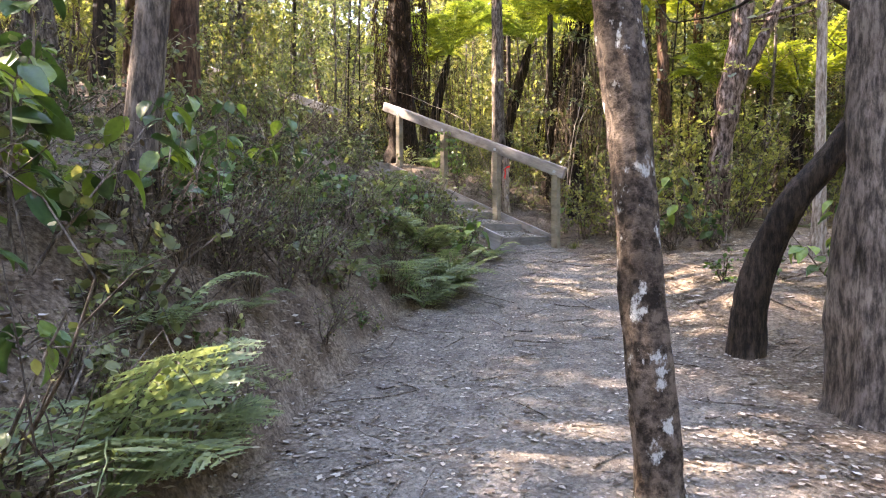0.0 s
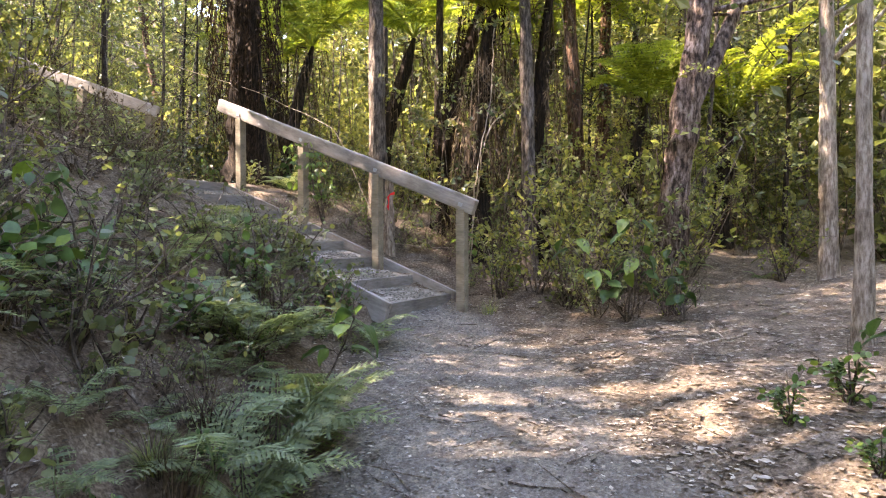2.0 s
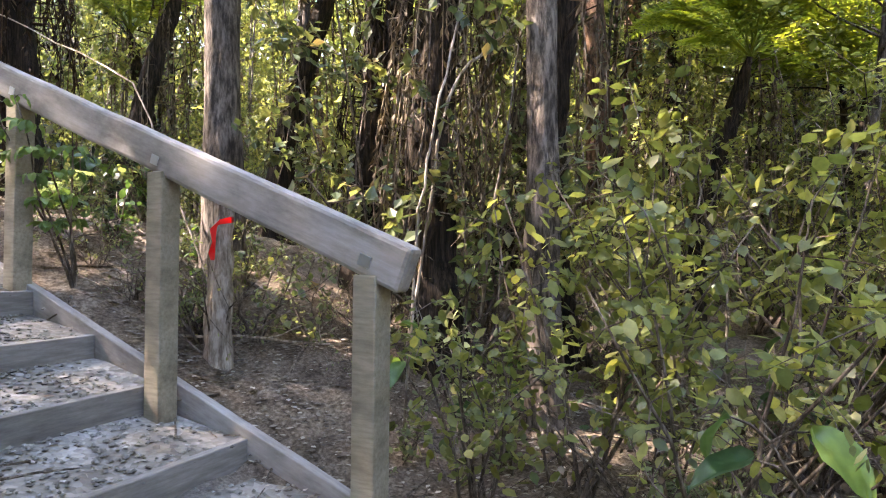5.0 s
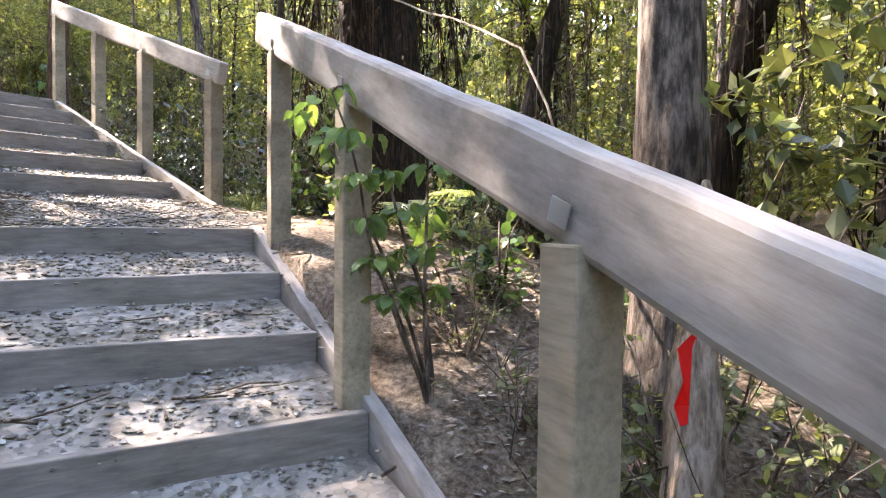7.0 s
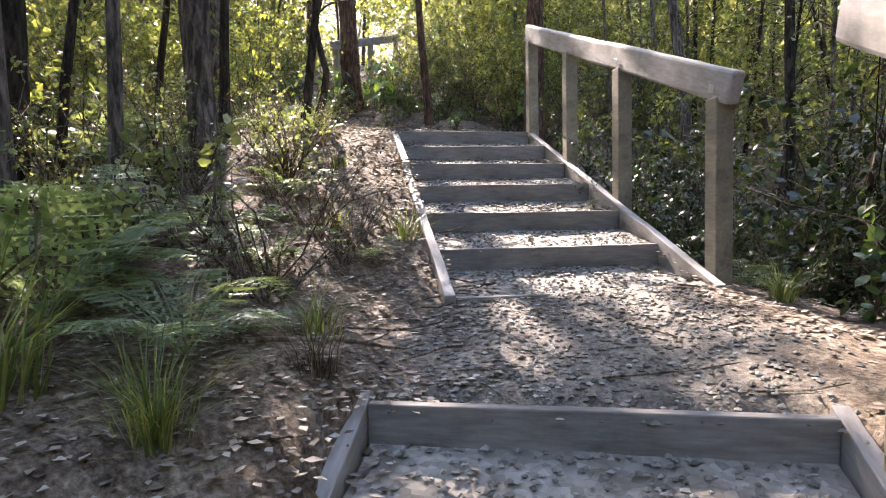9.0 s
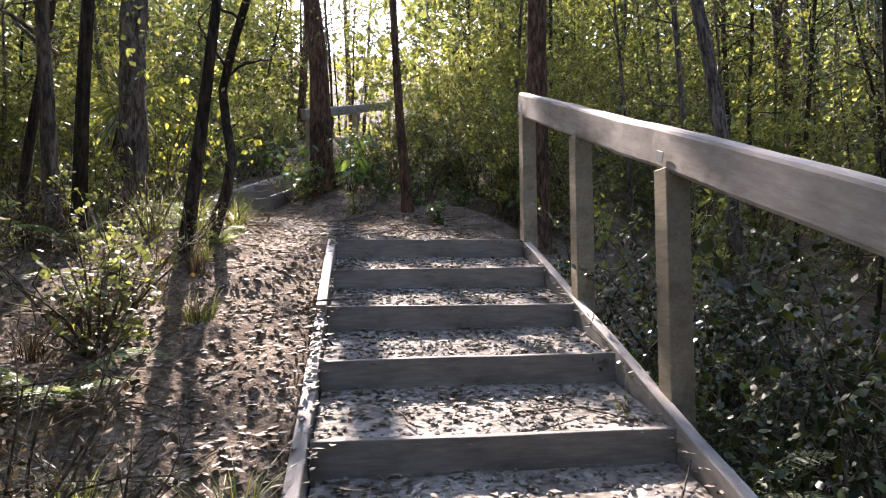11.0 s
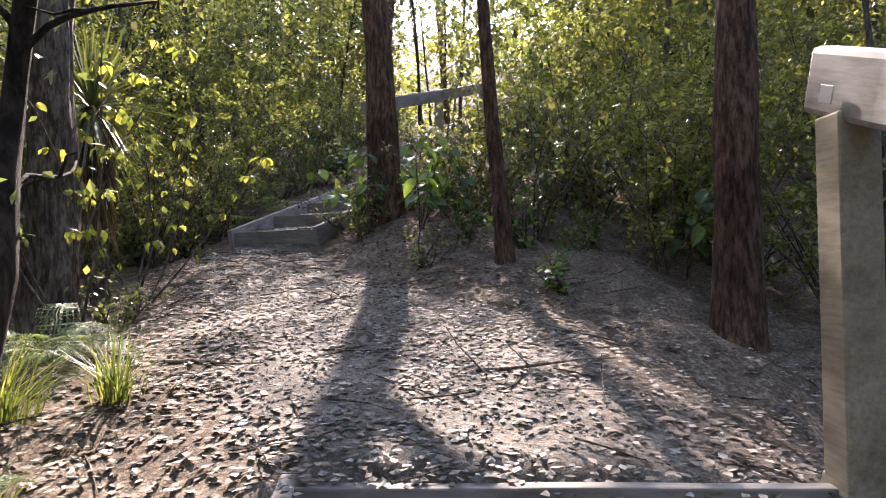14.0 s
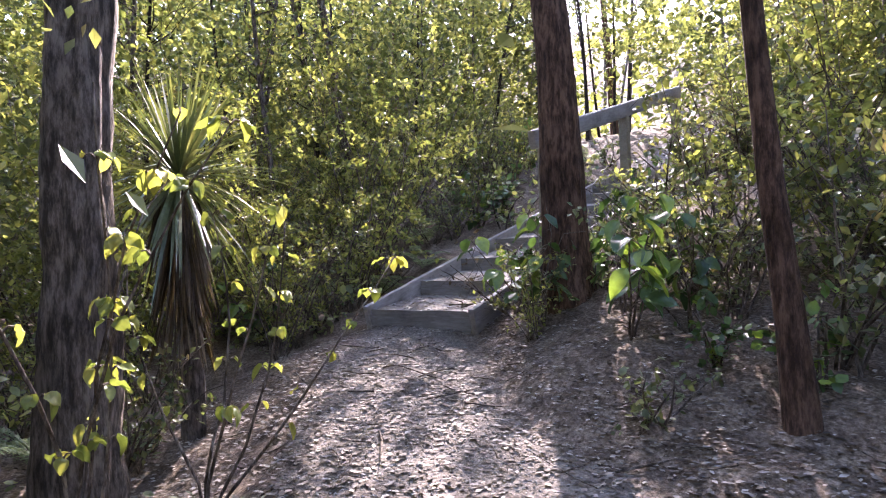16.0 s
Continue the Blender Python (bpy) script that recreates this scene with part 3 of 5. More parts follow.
def tree(name, label, spine, radius, bark_mat, leaf_mat, limbs, leaf_count, leaf_size, seed, category="tree", group="", sides=12, rough=0.09, flare=0.5, single_limbs=True, spread=0.42, sub=3, fine=False):
    """A tree at the origin. spine: points of the trunk; limbs: (share of height, length, count)."""
    rng = np.random.RandomState(seed)
    top = empty(name, (0, 0, 0), label, category, group)
    near = radius >= 0.09 and single_limbs
    k = np.linspace(0, 1, 110 if near else 26 if radius > 0.07 else 14)
    sp = np.asarray(spine, float)
    u = np.linspace(0, 1, len(sp))
    line = np.stack([np.interp(k, u, sp[:, c]) for c in range(3)], 1)
    line[:, :2] += np.cumsum(rng.normal(0, 0.003 if near else 0.006, (len(k), 2)), 0)
    if near:
        line = soften(line, 13, 0)
    rad = radius * (1 - 0.62 * k) * (1 + flare * np.exp(-k * 16))
    thing_part("trunk", trunk_tube(line, rad, rough * 0.8, seed) if near else tube(line, rad, sides, rough, seed), bark_mat, top, "", True)
    wood, tips = [], []
    for share, length, count in limbs:
        for _ in range(count):
            s = np.clip(share + rng.uniform(-0.1, 0.1), 0.1, 1)
            at = np.array([np.interp(s, k, line[:, c]) for c in range(3)])
            a = rng.uniform(0, 6.28)
            w = np.array([math.cos(a), math.sin(a), rng.uniform(0.2, 1.1)])
            ln = length * rng.uniform(0.65, 1.2)
            b = bend(at, w, ln, 8, rng, 0.2, 0.03)
            thin = 1 if single_limbs else 2
            r0 = max(0.006, radius * (1 - 0.6 * s) * 0.42)
            wood.append(tube(b[::thin], np.linspace(r0, 0.004, 8)[::thin], 6 // thin + thin - 1))
            for _ in range(sub):
                q = b[rng.randint(3, 8)]
                w2 = rng.normal(0, 1, 3)
                w2[2] = abs(w2[2]) * 0.5
                b2 = bend(q, w2, ln * 0.45, 5, rng, 0.25, 0.0)
                wood.append(tube(b2[::thin], np.linspace(r0 * 0.4, 0.003, 5)[::thin], 5 - thin))
                tips += [b2[2], b2[3], b2[4]]
            tips += [b[-1], b[-2], b[-3], b[4]]
    if wood and single_limbs:
        for i in range(0, len(wood), sub + 1):
            thing_part("limb", join(*wood[i:i + sub + 1]), bark_mat, top, "", True)
    elif wood:
        tagged(thing_part("branchwork", join(*wood), bark_mat, top, "", True), kind="stuff")
    if leaf_count and tips:
        tips = np.array(tips)
        pick = rng.randint(0, len(tips), leaf_count)
        clump = rng.normal(0, spread, (len(tips), 3)) * 0.3
        pos = tips[pick] + clump[pick] + rng.normal(0, spread, (leaf_count, 3)) * np.array([1, 1, 0.6])
        way = rng.normal(0, 1, (leaf_count, 3)) + np.array([0, 0, -0.25])
        thing_part("foliage", blades(pos, way, leaf_size * rng.uniform(0.6, 1.3, leaf_count), 0.3, rng, fine=fine), leaf_mat, top, "")
    return top


def shrub(name, label, height, width, leaf_mat, count, leaf_size, seed, group, stems=7, ratio=0.33, category="shrub", fine=True):
    """Many thin stems from one foot, leaves along their upper two thirds."""
    rng = np.random.RandomState(seed)
    top = empty(name, (0, 0, 0), label, category, group)
    wood, pos, way = [], [], []
    for i in range(stems):
        a = rng.uniform(0, 6.28)
        w = np.array([math.cos(a) * width, math.sin(a) * width, height * rng.uniform(0.7, 1.2)])
        b = bend((rng.normal(0, 0.05), rng.normal(0, 0.05), -0.05), w, np.linalg.norm(w), 9, rng, 0.14, -0.01)
        wood.append(tube(b[::2], np.linspace(0.011, 0.003, 9)[::2], 4))
        for _ in range(6):
            q = b[rng.randint(2, 9)]
            b2 = bend(q, rng.normal(0, 1, 3) + np.array([0, 0, 0.4]), width * rng.uniform(0.35, 0.9), 5, rng, 0.2)
            wood.append(tube(b2[::2], np.linspace(0.004, 0.0015, 5)[::2], 3))
            m = count // (stems * 6)
            s = rng.uniform(0.15, 1, m)[:, None] * 4
            i0 = np.minimum(s.astype(int), 3)[:, 0]
            p = b2[i0] + (b2[i0 + 1] - b2[i0]) * (s - i0[:, None])
            pos.append(p + rng.normal(0, 0.02, (m, 3)))
            way.append(rng.normal(0, 1, (m, 3)) + np.array([0, 0, -0.1]))
    pos, way = np.concatenate(pos), np.concatenate(way)
    tagged(thing_part("branchwork", join(*wood), M_TWIG, top, "", True), kind="stuff")
    thing_part("foliage", blades(pos, way, leaf_size * rng.uniform(0.6, 1.3, len(pos)), ratio, rng, fine=fine), leaf_mat, top)
    return top


def broad_leaf(length, width, droop, seed):
    """One broad leaf, cupped and drooping, along +y from the origin."""
    rng = np.random.RandomState(seed)
    rows = [(0, 0.06), (0.12, 0.6), (0.32, 0.97), (0.55, 0.95), (0.78, 0.62), (0.92, 0.28), (1, 0.02)]
    v = []
    for u, w in rows:
        z = -droop * length * u * u
        for c in (-1, -0.5, 0, 0.5, 1):
            v.append((c * w * width / 2, u * length * (1 - 0.2 * droop * u), z + abs(c) * width * 0.12 + rng.normal(0, 0.004)))
    f = []
    for r in range(len(rows) - 1):
        for c in range(4):
            i = r * 5 + c
            f += [(i, i + 1, i + 6), (i, i + 6, i + 5)]
    return np.array(v), np.array(f)


def broad_shrub(name, label, height, leaves, length, seed, group, width=0.4, mat=None, stem_count=0):
    rng = np.random.RandomState(seed)
    top = empty(name, (0, 0, 0), label, "shrub", group)
    wood, bits = [], []
    stems = [bend((0, 0, -0.05), (rng.normal(0, width), rng.normal(0, width), height), height * 1.1, 9, rng, 0.1) for _ in range(stem_count or max(2, leaves // 10))]
    for b in stems:
        wood.append(tube(b, np.linspace(0.009, 0.003, 9), 6))
    for i in range(leaves):
        b = stems[i % len(stems)]
        k = rng.randint(3, 9)
        a = rng.uniform(0, 6.28)
        stalk = b[k] + np.array([math.cos(a), math.sin(a), 0.5]) * length * 0.45
        wood.append(tube(np.stack([b[k], (b[k] + stalk) / 2 + [0, 0, 0.01], stalk]), [0.004, 0.003, 0.002], 4))
        v, f = broad_leaf(length * rng.uniform(0.6, 1.15), length * rng.uniform(0.5, 0.68), rng.uniform(0.25, 0.8), seed * 50 + i)
        m = np.array(Euler((rng.uniform(-0.9, 0.1), rng.normal(0, 0.35), a - 1.57)).to_matrix())
        bits.append((v @ m.T + stalk, f))
    tagged(thing_part("branchwork", join(*wood), M_TWIG, top, "", True), kind="stuff")
    thing_part("foliage", join(*bits), mat or M_LEAF_BROAD, top, "", True)
    return top


def frond(length, width, arch, rng, pairs=24, lobes=9, dip=0.0):
    """A twice-divided fern frond along +y; returns rachis and leaflets."""
    u = np.linspace(0, 1, 14)
    y = length * u * (1 - 0.18 * arch * u)
    z = arch * length * (0.55 * u - 0.85 * u * u) + dip * length * u
    x = np.cumsum(rng.normal(0, 0.006, 14)) * length
    line = np.stack([x, y, z], 1)
    rach = tube(line, np.linspace(0.007, 0.0015, 14) * max(length, 0.5), 4)
    pos, way, size, ups = [], [], [], []
    for i in range(pairs):
        s = 0.12 + 0.88 * i / pairs
        p = np.array([np.interp(s, u, line[:, c]) for c in range(3)])
        w = width * math.sin(min(1, (s - 0.02) * 1.9) ** 0.8 * math.pi * 0.52) * (1 - s) ** 0.55 * 1.25 + 0.01
        for side in (-1, 1):
            d = np.array([side, 0.42, -0.18 + rng.normal(0, 0.05)])
            d /= np.linalg.norm(d)
            for j in range(lobes):
                t = (j + 0.5) / lobes
                q = p + d * w * t
                for k in (-1, 1):
                    pos.append(q)
                    way.append(d * 0.35 + np.array([0, k * 0.9, -0.12]))
                    size.append(w * 0.26 * (1 - t * 0.75) + 0.004)
                    ups.append((0, 0.1, 1))
            pos.append(p)
            way.append(d)
            size.append(w)
            ups.append((0, 0.1, 1))
    pos, way, size = np.array(pos), np.array(way), np.array(size)
    ratio = np.where(np.arange(len(pos)) % (2 * lobes + 1) == 2 * lobes, 0.07, 0.24)[:, None]
    return rach, blades(pos, way, size, ratio, rng, 0.1, np.array(ups, float)), line


def turned(vf, m):
    a = np.array(m)
    return vf[0] @ a[:3, :3].T + a[:3, 3], vf[1]


def fern(name, label, fronds, length, seed, group, mat=None, arch=0.9, pairs=17, lobes=4, wide=0.21, erect=0.2):
    rng = np.random.RandomState(seed)
    top = empty(name, (0, 0, 0), label, "fern", group)
    for i in range(fronds):
        r, l, _ = frond(length * rng.uniform(0.65, 1.1), length * wide, arch * rng.uniform(0.7, 1.2), rng, pairs, lobes, 0.3)
        m = Matrix.Rotation(i * 2.4 + rng.normal(0, 0.3), 4, "Z") @ Matrix.Rotation(rng.uniform(-0.25, 0.25) + erect, 4, "X")
        thing_part("frond", join(turned(r, m), turned(l, m)), mat or M_FERN, top)
    return top


def tree_fern(name, label, height, radius, seed, fronds=15, length=1.7, skirt=60, dead_mat=None, hang=1.0):
    rng = np.random.RandomState(seed)
    top = empty(name, (0, 0, 0), label, "tree fern", "tree ferns")
    line = bend((0, 0, -0.2), (rng.normal(0, 0.05), rng.normal(0, 0.05), 1), height + 0.2, 22, rng, 0.03)
    k = np.linspace(0, 1, 22)
    thing_part("trunk", tube(line, radius * (1 + 0.9 * np.exp(-k * 5)) * (1 - 0.75 * k ** 8), 14, 0.2, seed), M_FERN_TRUNK, top, "shaggy black fibrous trunk", True)
    head = line[-1]
    bits = []
    for i in range(fronds):
        r, l, _ = frond(length * rng.uniform(0.8, 1.15), length * 0.24, rng.uniform(0.7, 1.1), rng, 24, 5, 0.42)
        m = Matrix.Translation(head) @ Matrix.Rotation(i * 2.4 + rng.normal(0, 0.2), 4, "Z") @ Matrix.Rotation(rng.uniform(0.0, 0.5), 4, "X")
        bits += [turned(r, m), turned(l, m)]
    thing_part("crown", join(*bits), M_TREE_FERN, top, "spreading yellow-green fronds")
    dead = []
    for i in range(skirt):
        a, s = rng.uniform(0, 6.28), rng.uniform(0.35, 1)
        at = np.array([np.interp(s, k, line[:, c]) for c in range(3)])
        out = np.array([math.cos(a), math.sin(a), 0])
        b = np.stack([at + out * radius, at + out * (radius + 0.16 * hang) + [0, 0, 0.02], at + out * (radius + 0.22 * hang) + [0, 0, -0.35], at + out * (radius + rng.uniform(0.1, 0.3) * hang) + [0, 0, -rng.uniform(0.6, 1.3)]])
        dead.append(tube(b, [0.008, 0.007, 0.005, 0.002], 4))
        m = 26
        s2 = rng.uniform(1, 3, m)
        i0 = np.minimum(s2.astype(int), 2)
        p = b[i0] + (b[i0 + 1] - b[i0]) * (s2 - i0)[:, None]
        dead.append(blades(p, rng.normal(0, 0.5, (m, 3)) + [0, 0, -1.2], rng.uniform(0.04, 0.1, m), 0.13, rng))
    thing_part("dead_fronds", join(*dead), dead_mat or M_DEAD, top, "hanging brown skirt of dead fronds")
    return top


def grass_tuft(name, label, count, length, seed, group):
    rng = np.random.RandomState(seed)
    top = empty(name, (0, 0, 0), label, "grass tuft", group)
    vs, fs, k = [], [], 0
    for i in range(count):
        a, r = rng.uniform(0, 6.28), rng.uniform(0, 0.1)
        p = np.array([math.cos(a) * r, math.sin(a) * r, -0.02])
        out = np.array([math.cos(a + rng.normal(0, 0.5)), math.sin(a + rng.normal(0, 0.5)), 0])
        ln, lean, side = length * rng.uniform(0.5, 1.15), rng.uniform(0.3, 1.15), np.array([-out[1], out[0], 0]) * 0.003
        for u in (0, 0.35, 0.7, 1):
            q = p + out * ln * lean * u * u + np.array([0, 0, ln * (u - 0.45 * lean * u * u)])
            vs += [q - side * (1.05 - u), q + side * (1.05 - u)]
        fs += [(k, k + 1, k + 3), (k, k + 3, k + 2), (k + 2, k + 3, k + 5), (k + 2, k + 5, k + 4), (k + 4, k + 5, k + 7), (k + 4, k + 7, k + 6)]
        k += 8
    tagged(thing_part("grass", (np.array(vs), np.array(fs)), M_GRASS, top), kind="stuff")
    return top


def put(ob, x, y, turn=0.0, size=1.0, dz=0.0, tilt=(0, 0)):
    """Stand a thing that was built at the origin on the ground."""
    m = pose(x, y, ground_z(x, y) + dz, tilt[0], tilt[1], turn) @ Matrix.Scale(size, 4)
    ob.matrix_basis = m
    return ob


def put_copy(ob, x, y, turn=0.0, size=1.0, dz=0.0, tilt=(0, 0), label=""):
    keep = ob.scale.copy()
    ob.scale = (1, 1, 1)
    c = copy_thing(ob, pose(x, y, ground_z(x, y) + dz, tilt[0], tilt[1], turn) @ Matrix.Scale(size, 4))
    ob.scale = keep
    if label:
        tagged(c, label)
    return c

# ---- plants: the trees one walks past ----
UP = 8.5


def lean_spine(dx, dy, h, sway=0.0, low=0.0):
    """Points of a trunk that leans by dx, dy over its height."""
    return [(0, 0, -0.25), (dx * 0.2 + sway + low, dy * 0.2, h * 0.25), (dx * 0.5 - sway * 0.4 + low * 0.6, dy * 0.5, h * 0.5), (dx * 0.75 + sway * 0.3, dy * 0.75, h * 0.75), (dx, dy, h)]


def fork(ob, start, way, length, radius, seed):
    """A second stem that leaves the trunk of a tree."""
    rng = np.random.RandomState(seed)
    b = bend(start, way, length, 14, rng, 0.04, 0.02)
    thing_part("limb", tube(b, np.linspace(radius, radius * 0.35, 14), 10, 0.08, seed), [c for c in ob.children if c.name.startswith("trunk")][0].data.materials[0], ob, "", True)


TOP = [(0.75, 1.5, 5), (0.92, 1.3, 6)]
put(tree("tree", "slender grey tree blotched with white lichen beside the track", lean_spine(-0.78, 0.6, 7, 0.02), 0.096, M_BARK_LICHEN, M_LEAF_MIX, TOP, 1300, 0.07, 11, rough=0.14, flare=0.25), -3.02, -4.47)
put(tree("tree", "stout grey tree with stringy furrowed bark beside the track", lean_spine(0.3, -0.2, 9, 0.03), 0.22, M_BARK_GREY, M_LEAF_MIX, TOP, 2200, 0.07, 12, rough=0.13, flare=0.35), -1.42, -4.72)
put(tree("tree", "dark curved tree trunk leaning away from the track", [(0, 0, -0.2), (0.02, -0.03, 0.45), (0.1, -0.2, 0.95), (0.28, -0.52, 1.45), (0.42, -0.75, 1.9), (0.45, -0.8, 3.0), (0.5, -0.7, 6.5)], 0.125, M_BARK_DARK, M_LEAF_MIX, TOP, 1200, 0.07, 13, flare=0.4), -0.8, -3.75)
TREE_R = put(tree("tree", "shaggy reddish tree with a forked trunk and peeling bark", lean_spine(0.75, -0.75, 8, 0.02), 0.17, M_BARK_SHAGGY, M_LEAF_MIX, TOP, 2200, 0.07, 14, rough=0.22, flare=0.35), 4.0, -1.0)
fork(TREE_R, (0.25, -0.25, 2.25), (0.42, -0.3, 1), 4.0, 0.1, 4)
fork(TREE_R, (0.4, -0.4, 3.35), (0.55, -0.8, 0.12), 3.2, 0.03, 6)
fork(TREE_R, (0.4, -0.4, 3.3), (0.75, -0.4, 0.1), 2.0, 0.018, 7)
put(tree("tree", "straight grey tree trunk standing behind the handrail", lean_spine(-0.1, 0.1, 9, 0.02), 0.13, M_BARK_GREY, M_LEAF_MIX, TOP, 1800, 0.07, 15, rough=0.1), 3.3, 2.85)
put(tree("tree", "grey-brown tree with rough flaking bark among shrubs", lean_spine(0.1, 0.2, 8, 0.03), 0.1, M_BARK_GREY, M_LEAF_MIX, [(0.5, 1.2, 4), *TOP], 1600, 0.07, 16, rough=0.14), 3.98, 0.75)
put(tree("tree", "pale sunlit slender tree at the edge of the side track", lean_spine(-0.4, 0.1, 8, 0.05), 0.1, M_PALE, M_LEAF_MIX, [(0.4, 1.4, 3), *TOP], 1600, 0.07, 17), 5.6, -2.45)
put(tree("tree", "slender pale grey tree beside the junction", lean_spine(0.15, 0.1, 8, 0.03), 0.062, M_PALE, M_LEAF_MIX, TOP, 900, 0.07, 29), 2.5, -3.04)
put(tree("tree", "leaning grey tree on the fern bank", lean_spine(0.95, -0.25, 7, -0.03), 0.092, M_BARK_GREY, M_LEAF_MIX, TOP, 1500, 0.07, 18), -4.36, -2.05)
TREE_A = put(tree("tree", "red-brown tree casting a long shadow beside the upper steps", lean_spine(-0.75, -0.2, 9, 0.06), 0.165, M_BARK_RED, M_LEAF_MIX, [(0.55, 1.8, 2), *TOP], 900, 0.07, 19, rough=0.08, flare=0.5), -3.98, 12.85)
fork(TREE_A, (-0.25, -0.07, 3.1), (0.55, 0.25, 1), 4.5, 0.075, 3)
put(tree("tree", "thin dark tree with knotted roots above the landing", lean_spine(-0.6, 0.1, 8, -0.05), 0.062, M_BARK_RED, M_LEAF_MIX, TOP, 600, 0.07, 20, rough=0.1, flare=0.6), -2.1, 11.83)
put(tree("tree", "dark upright tree behind the end of the handrail", lean_spine(0.1, 0.1, 9, 0.02), 0.14, M_BARK_RED, M_LEAF_DARK, TOP, 1500, 0.07, 21), -0.45, 11.8)
put(tree("tree", "broad grey tree hung with stringy bark strips", lean_spine(0.1, 0.1, 9, 0.02), 0.15, M_BARK_GREY, M_LEAF_YELLOW, [(0.6, 1.1, 3), *TOP], 1500, 0.06, 22, rough=0.16), -4.25, 9.5)
put(tree("tree", "thin dark leaning tree with bare side branches", lean_spine(1.0, 0.4, 7, 0.05), 0.036, M_BARK_DARK, M_LEAF_YELLOW, [(0.62, 0.8, 4), *TOP], 1300, 0.055, 23), -1.78, 7.67)
put(tree("tree", "crooked many-branched small tree above the steps", [(0, 0, -0.1), (0.2, 0.1, 0.5), (-0.05, 0.25, 1.2), (0.3, 0.2, 2.0), (0.1, 0.4, 3.0), (0.5, 0.5, 4.4)], 0.04, M_BARK_DARK, M_LEAF_MIX, [(0.35, 0.5, 3), (0.6, 0.6, 4), (0.85, 0.7, 5)], 500, 0.045, 24, spread=0.25), -1.9, 8.0)
put(tree("tree", "slim dark tree rising behind the upper handrail", lean_spine(0.1, 0.2, 8, 0.02), 0.065, M_BARK_DARK, M_LEAF_MIX, TOP, 1200, 0.07, 25), 2.6, 9.95)
put(tree("tree", "thin grey sapling on the leafy slope", lean_spine(0.2, 0.0, 6, 0.03), 0.035, M_BARK_GREY, M_LEAF_MIX, [(0.4, 0.9, 4), *TOP], 900, 0.055, 26), -1.15, 5.0)
put(tree("tree", "thin straight tree far behind the handrail", lean_spine(0.0, 0.1, 9, 0.02), 0.085, M_BARK_DARK, M_LEAF_MIX, TOP, 1400, 0.07, 27), 7.6, 6.8)
put(tree("tree", "thin dark tree behind the pale stump", lean_spine(0.1, 0.0, 9, 0.02), 0.09, M_BARK_DARK, M_LEAF_MIX, TOP, 1400, 0.07, 28), 5.6, 3.6)

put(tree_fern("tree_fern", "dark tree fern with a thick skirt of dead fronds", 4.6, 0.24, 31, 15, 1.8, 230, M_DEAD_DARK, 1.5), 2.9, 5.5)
put(tree_fern("tree_fern", "tree fern with hanging dead fronds and bright crown", 3.6, 0.12, 32, 15, 1.9, 100, None, 1.2), 3.98, 1.5)
put(tree_fern("tree_fern", "slim tree fern hung with pale brown dead fronds", 4.0, 0.09, 36, 13, 1.7, 55, None, 1.2), 4.75, 0.95)
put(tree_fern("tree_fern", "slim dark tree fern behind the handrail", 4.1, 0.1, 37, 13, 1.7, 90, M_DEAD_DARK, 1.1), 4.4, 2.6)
FERN_TREES = [tree_fern("tree_fern", "tree fern with a spreading yellow-green crown", 3.0, 0.1, 33, 14, 1.8, 30), tree_fern("tree_fern", "low tree fern with arching bright fronds", 1.7, 0.09, 34, 13, 1.6, 20)]
put(FERN_TREES[0], 6.5, 0.6, 0, 0.78)
put(FERN_TREES[1], 8.3, -0.5, 0, 1.3)
for x, y, k, a, s in ((5.6, 5.2, 0, 40, 1.15), (4.6, 6.9, 0, 100, 1.2), (7.6, 3.2, 0, 10, 1.25), (6.0, 8.2, 0, 200, 1.2), (9.5, 5.2, 0, 90, 1.4), (-4.5, 4.5, 1, 20, 0.9), (10.5, 1.8, 0, 300, 1.4)):
    put_copy(FERN_TREES[k], x, y, a, s)

# dead pole, pale stump with a red ribbon
pole = empty("dead_pole", (4.17, -1.14, ground_z(4.17, -1.14)), "thin pale dead sapling pole standing beside a tree", "dead tree")
rng0 = np.random.RandomState(5)
thing_part("pole", tube(bend((0, 0, -0.1), (0.05, -0.04, 1), 2.5, 12, rng0, 0.02), np.linspace(0.035, 0.02, 12), 7, 0.06, 1), M_PALE, pole, "", True)
stump = empty("dead_stump", (2.82, 2.2, ground_z(2.82, 2.2)), "pale broken dead trunk tied with a red ribbon", "dead tree")
thing_part("trunk", tube(bend((0, 0, -0.1), (0.03, 0.02, 1), 1.25, 14, rng0, 0.02), np.concatenate([np.linspace(0.085, 0.05, 12), [0.035, 0.01]]), 10, 0.16, 2), M_PALE, stump, "", True)
m_ribbon, n_, l_, b_ = material("red_ribbon", 0.45, spec=0.4)
b_.inputs["Base Color"].default_value = (0.75, 0.02, 0.015, 1)


def ribbon():
    bm = bmesh.new()
    path = [(0.075, -0.03, 0.8), (0.02, -0.085, 0.795), (-0.05, -0.08, 0.78), (-0.085, -0.07, 0.74), (-0.09, -0.085, 0.67), (-0.095, -0.075, 0.61), (-0.1, -0.09, 0.57)]
    last = None
    for i, (x, y, z) in enumerate(path):
        w = 0.014 + (0.004 if i % 2 else 0)
        off = Vector((0, 0, w)) if i < 3 else Vector((w, 0.004 * (-1) ** i, 0))
        a, b = bm.verts.new(Vector((x, y, z)) - off), bm.verts.new(Vector((x, y, z)) + off)
        if last:
            bm.faces.new((last[0], a, b, last[1]))
        last = (a, b)
    bmesh.ops.solidify(bm, geom=bm.faces[:], thickness=0.002)
    return bm


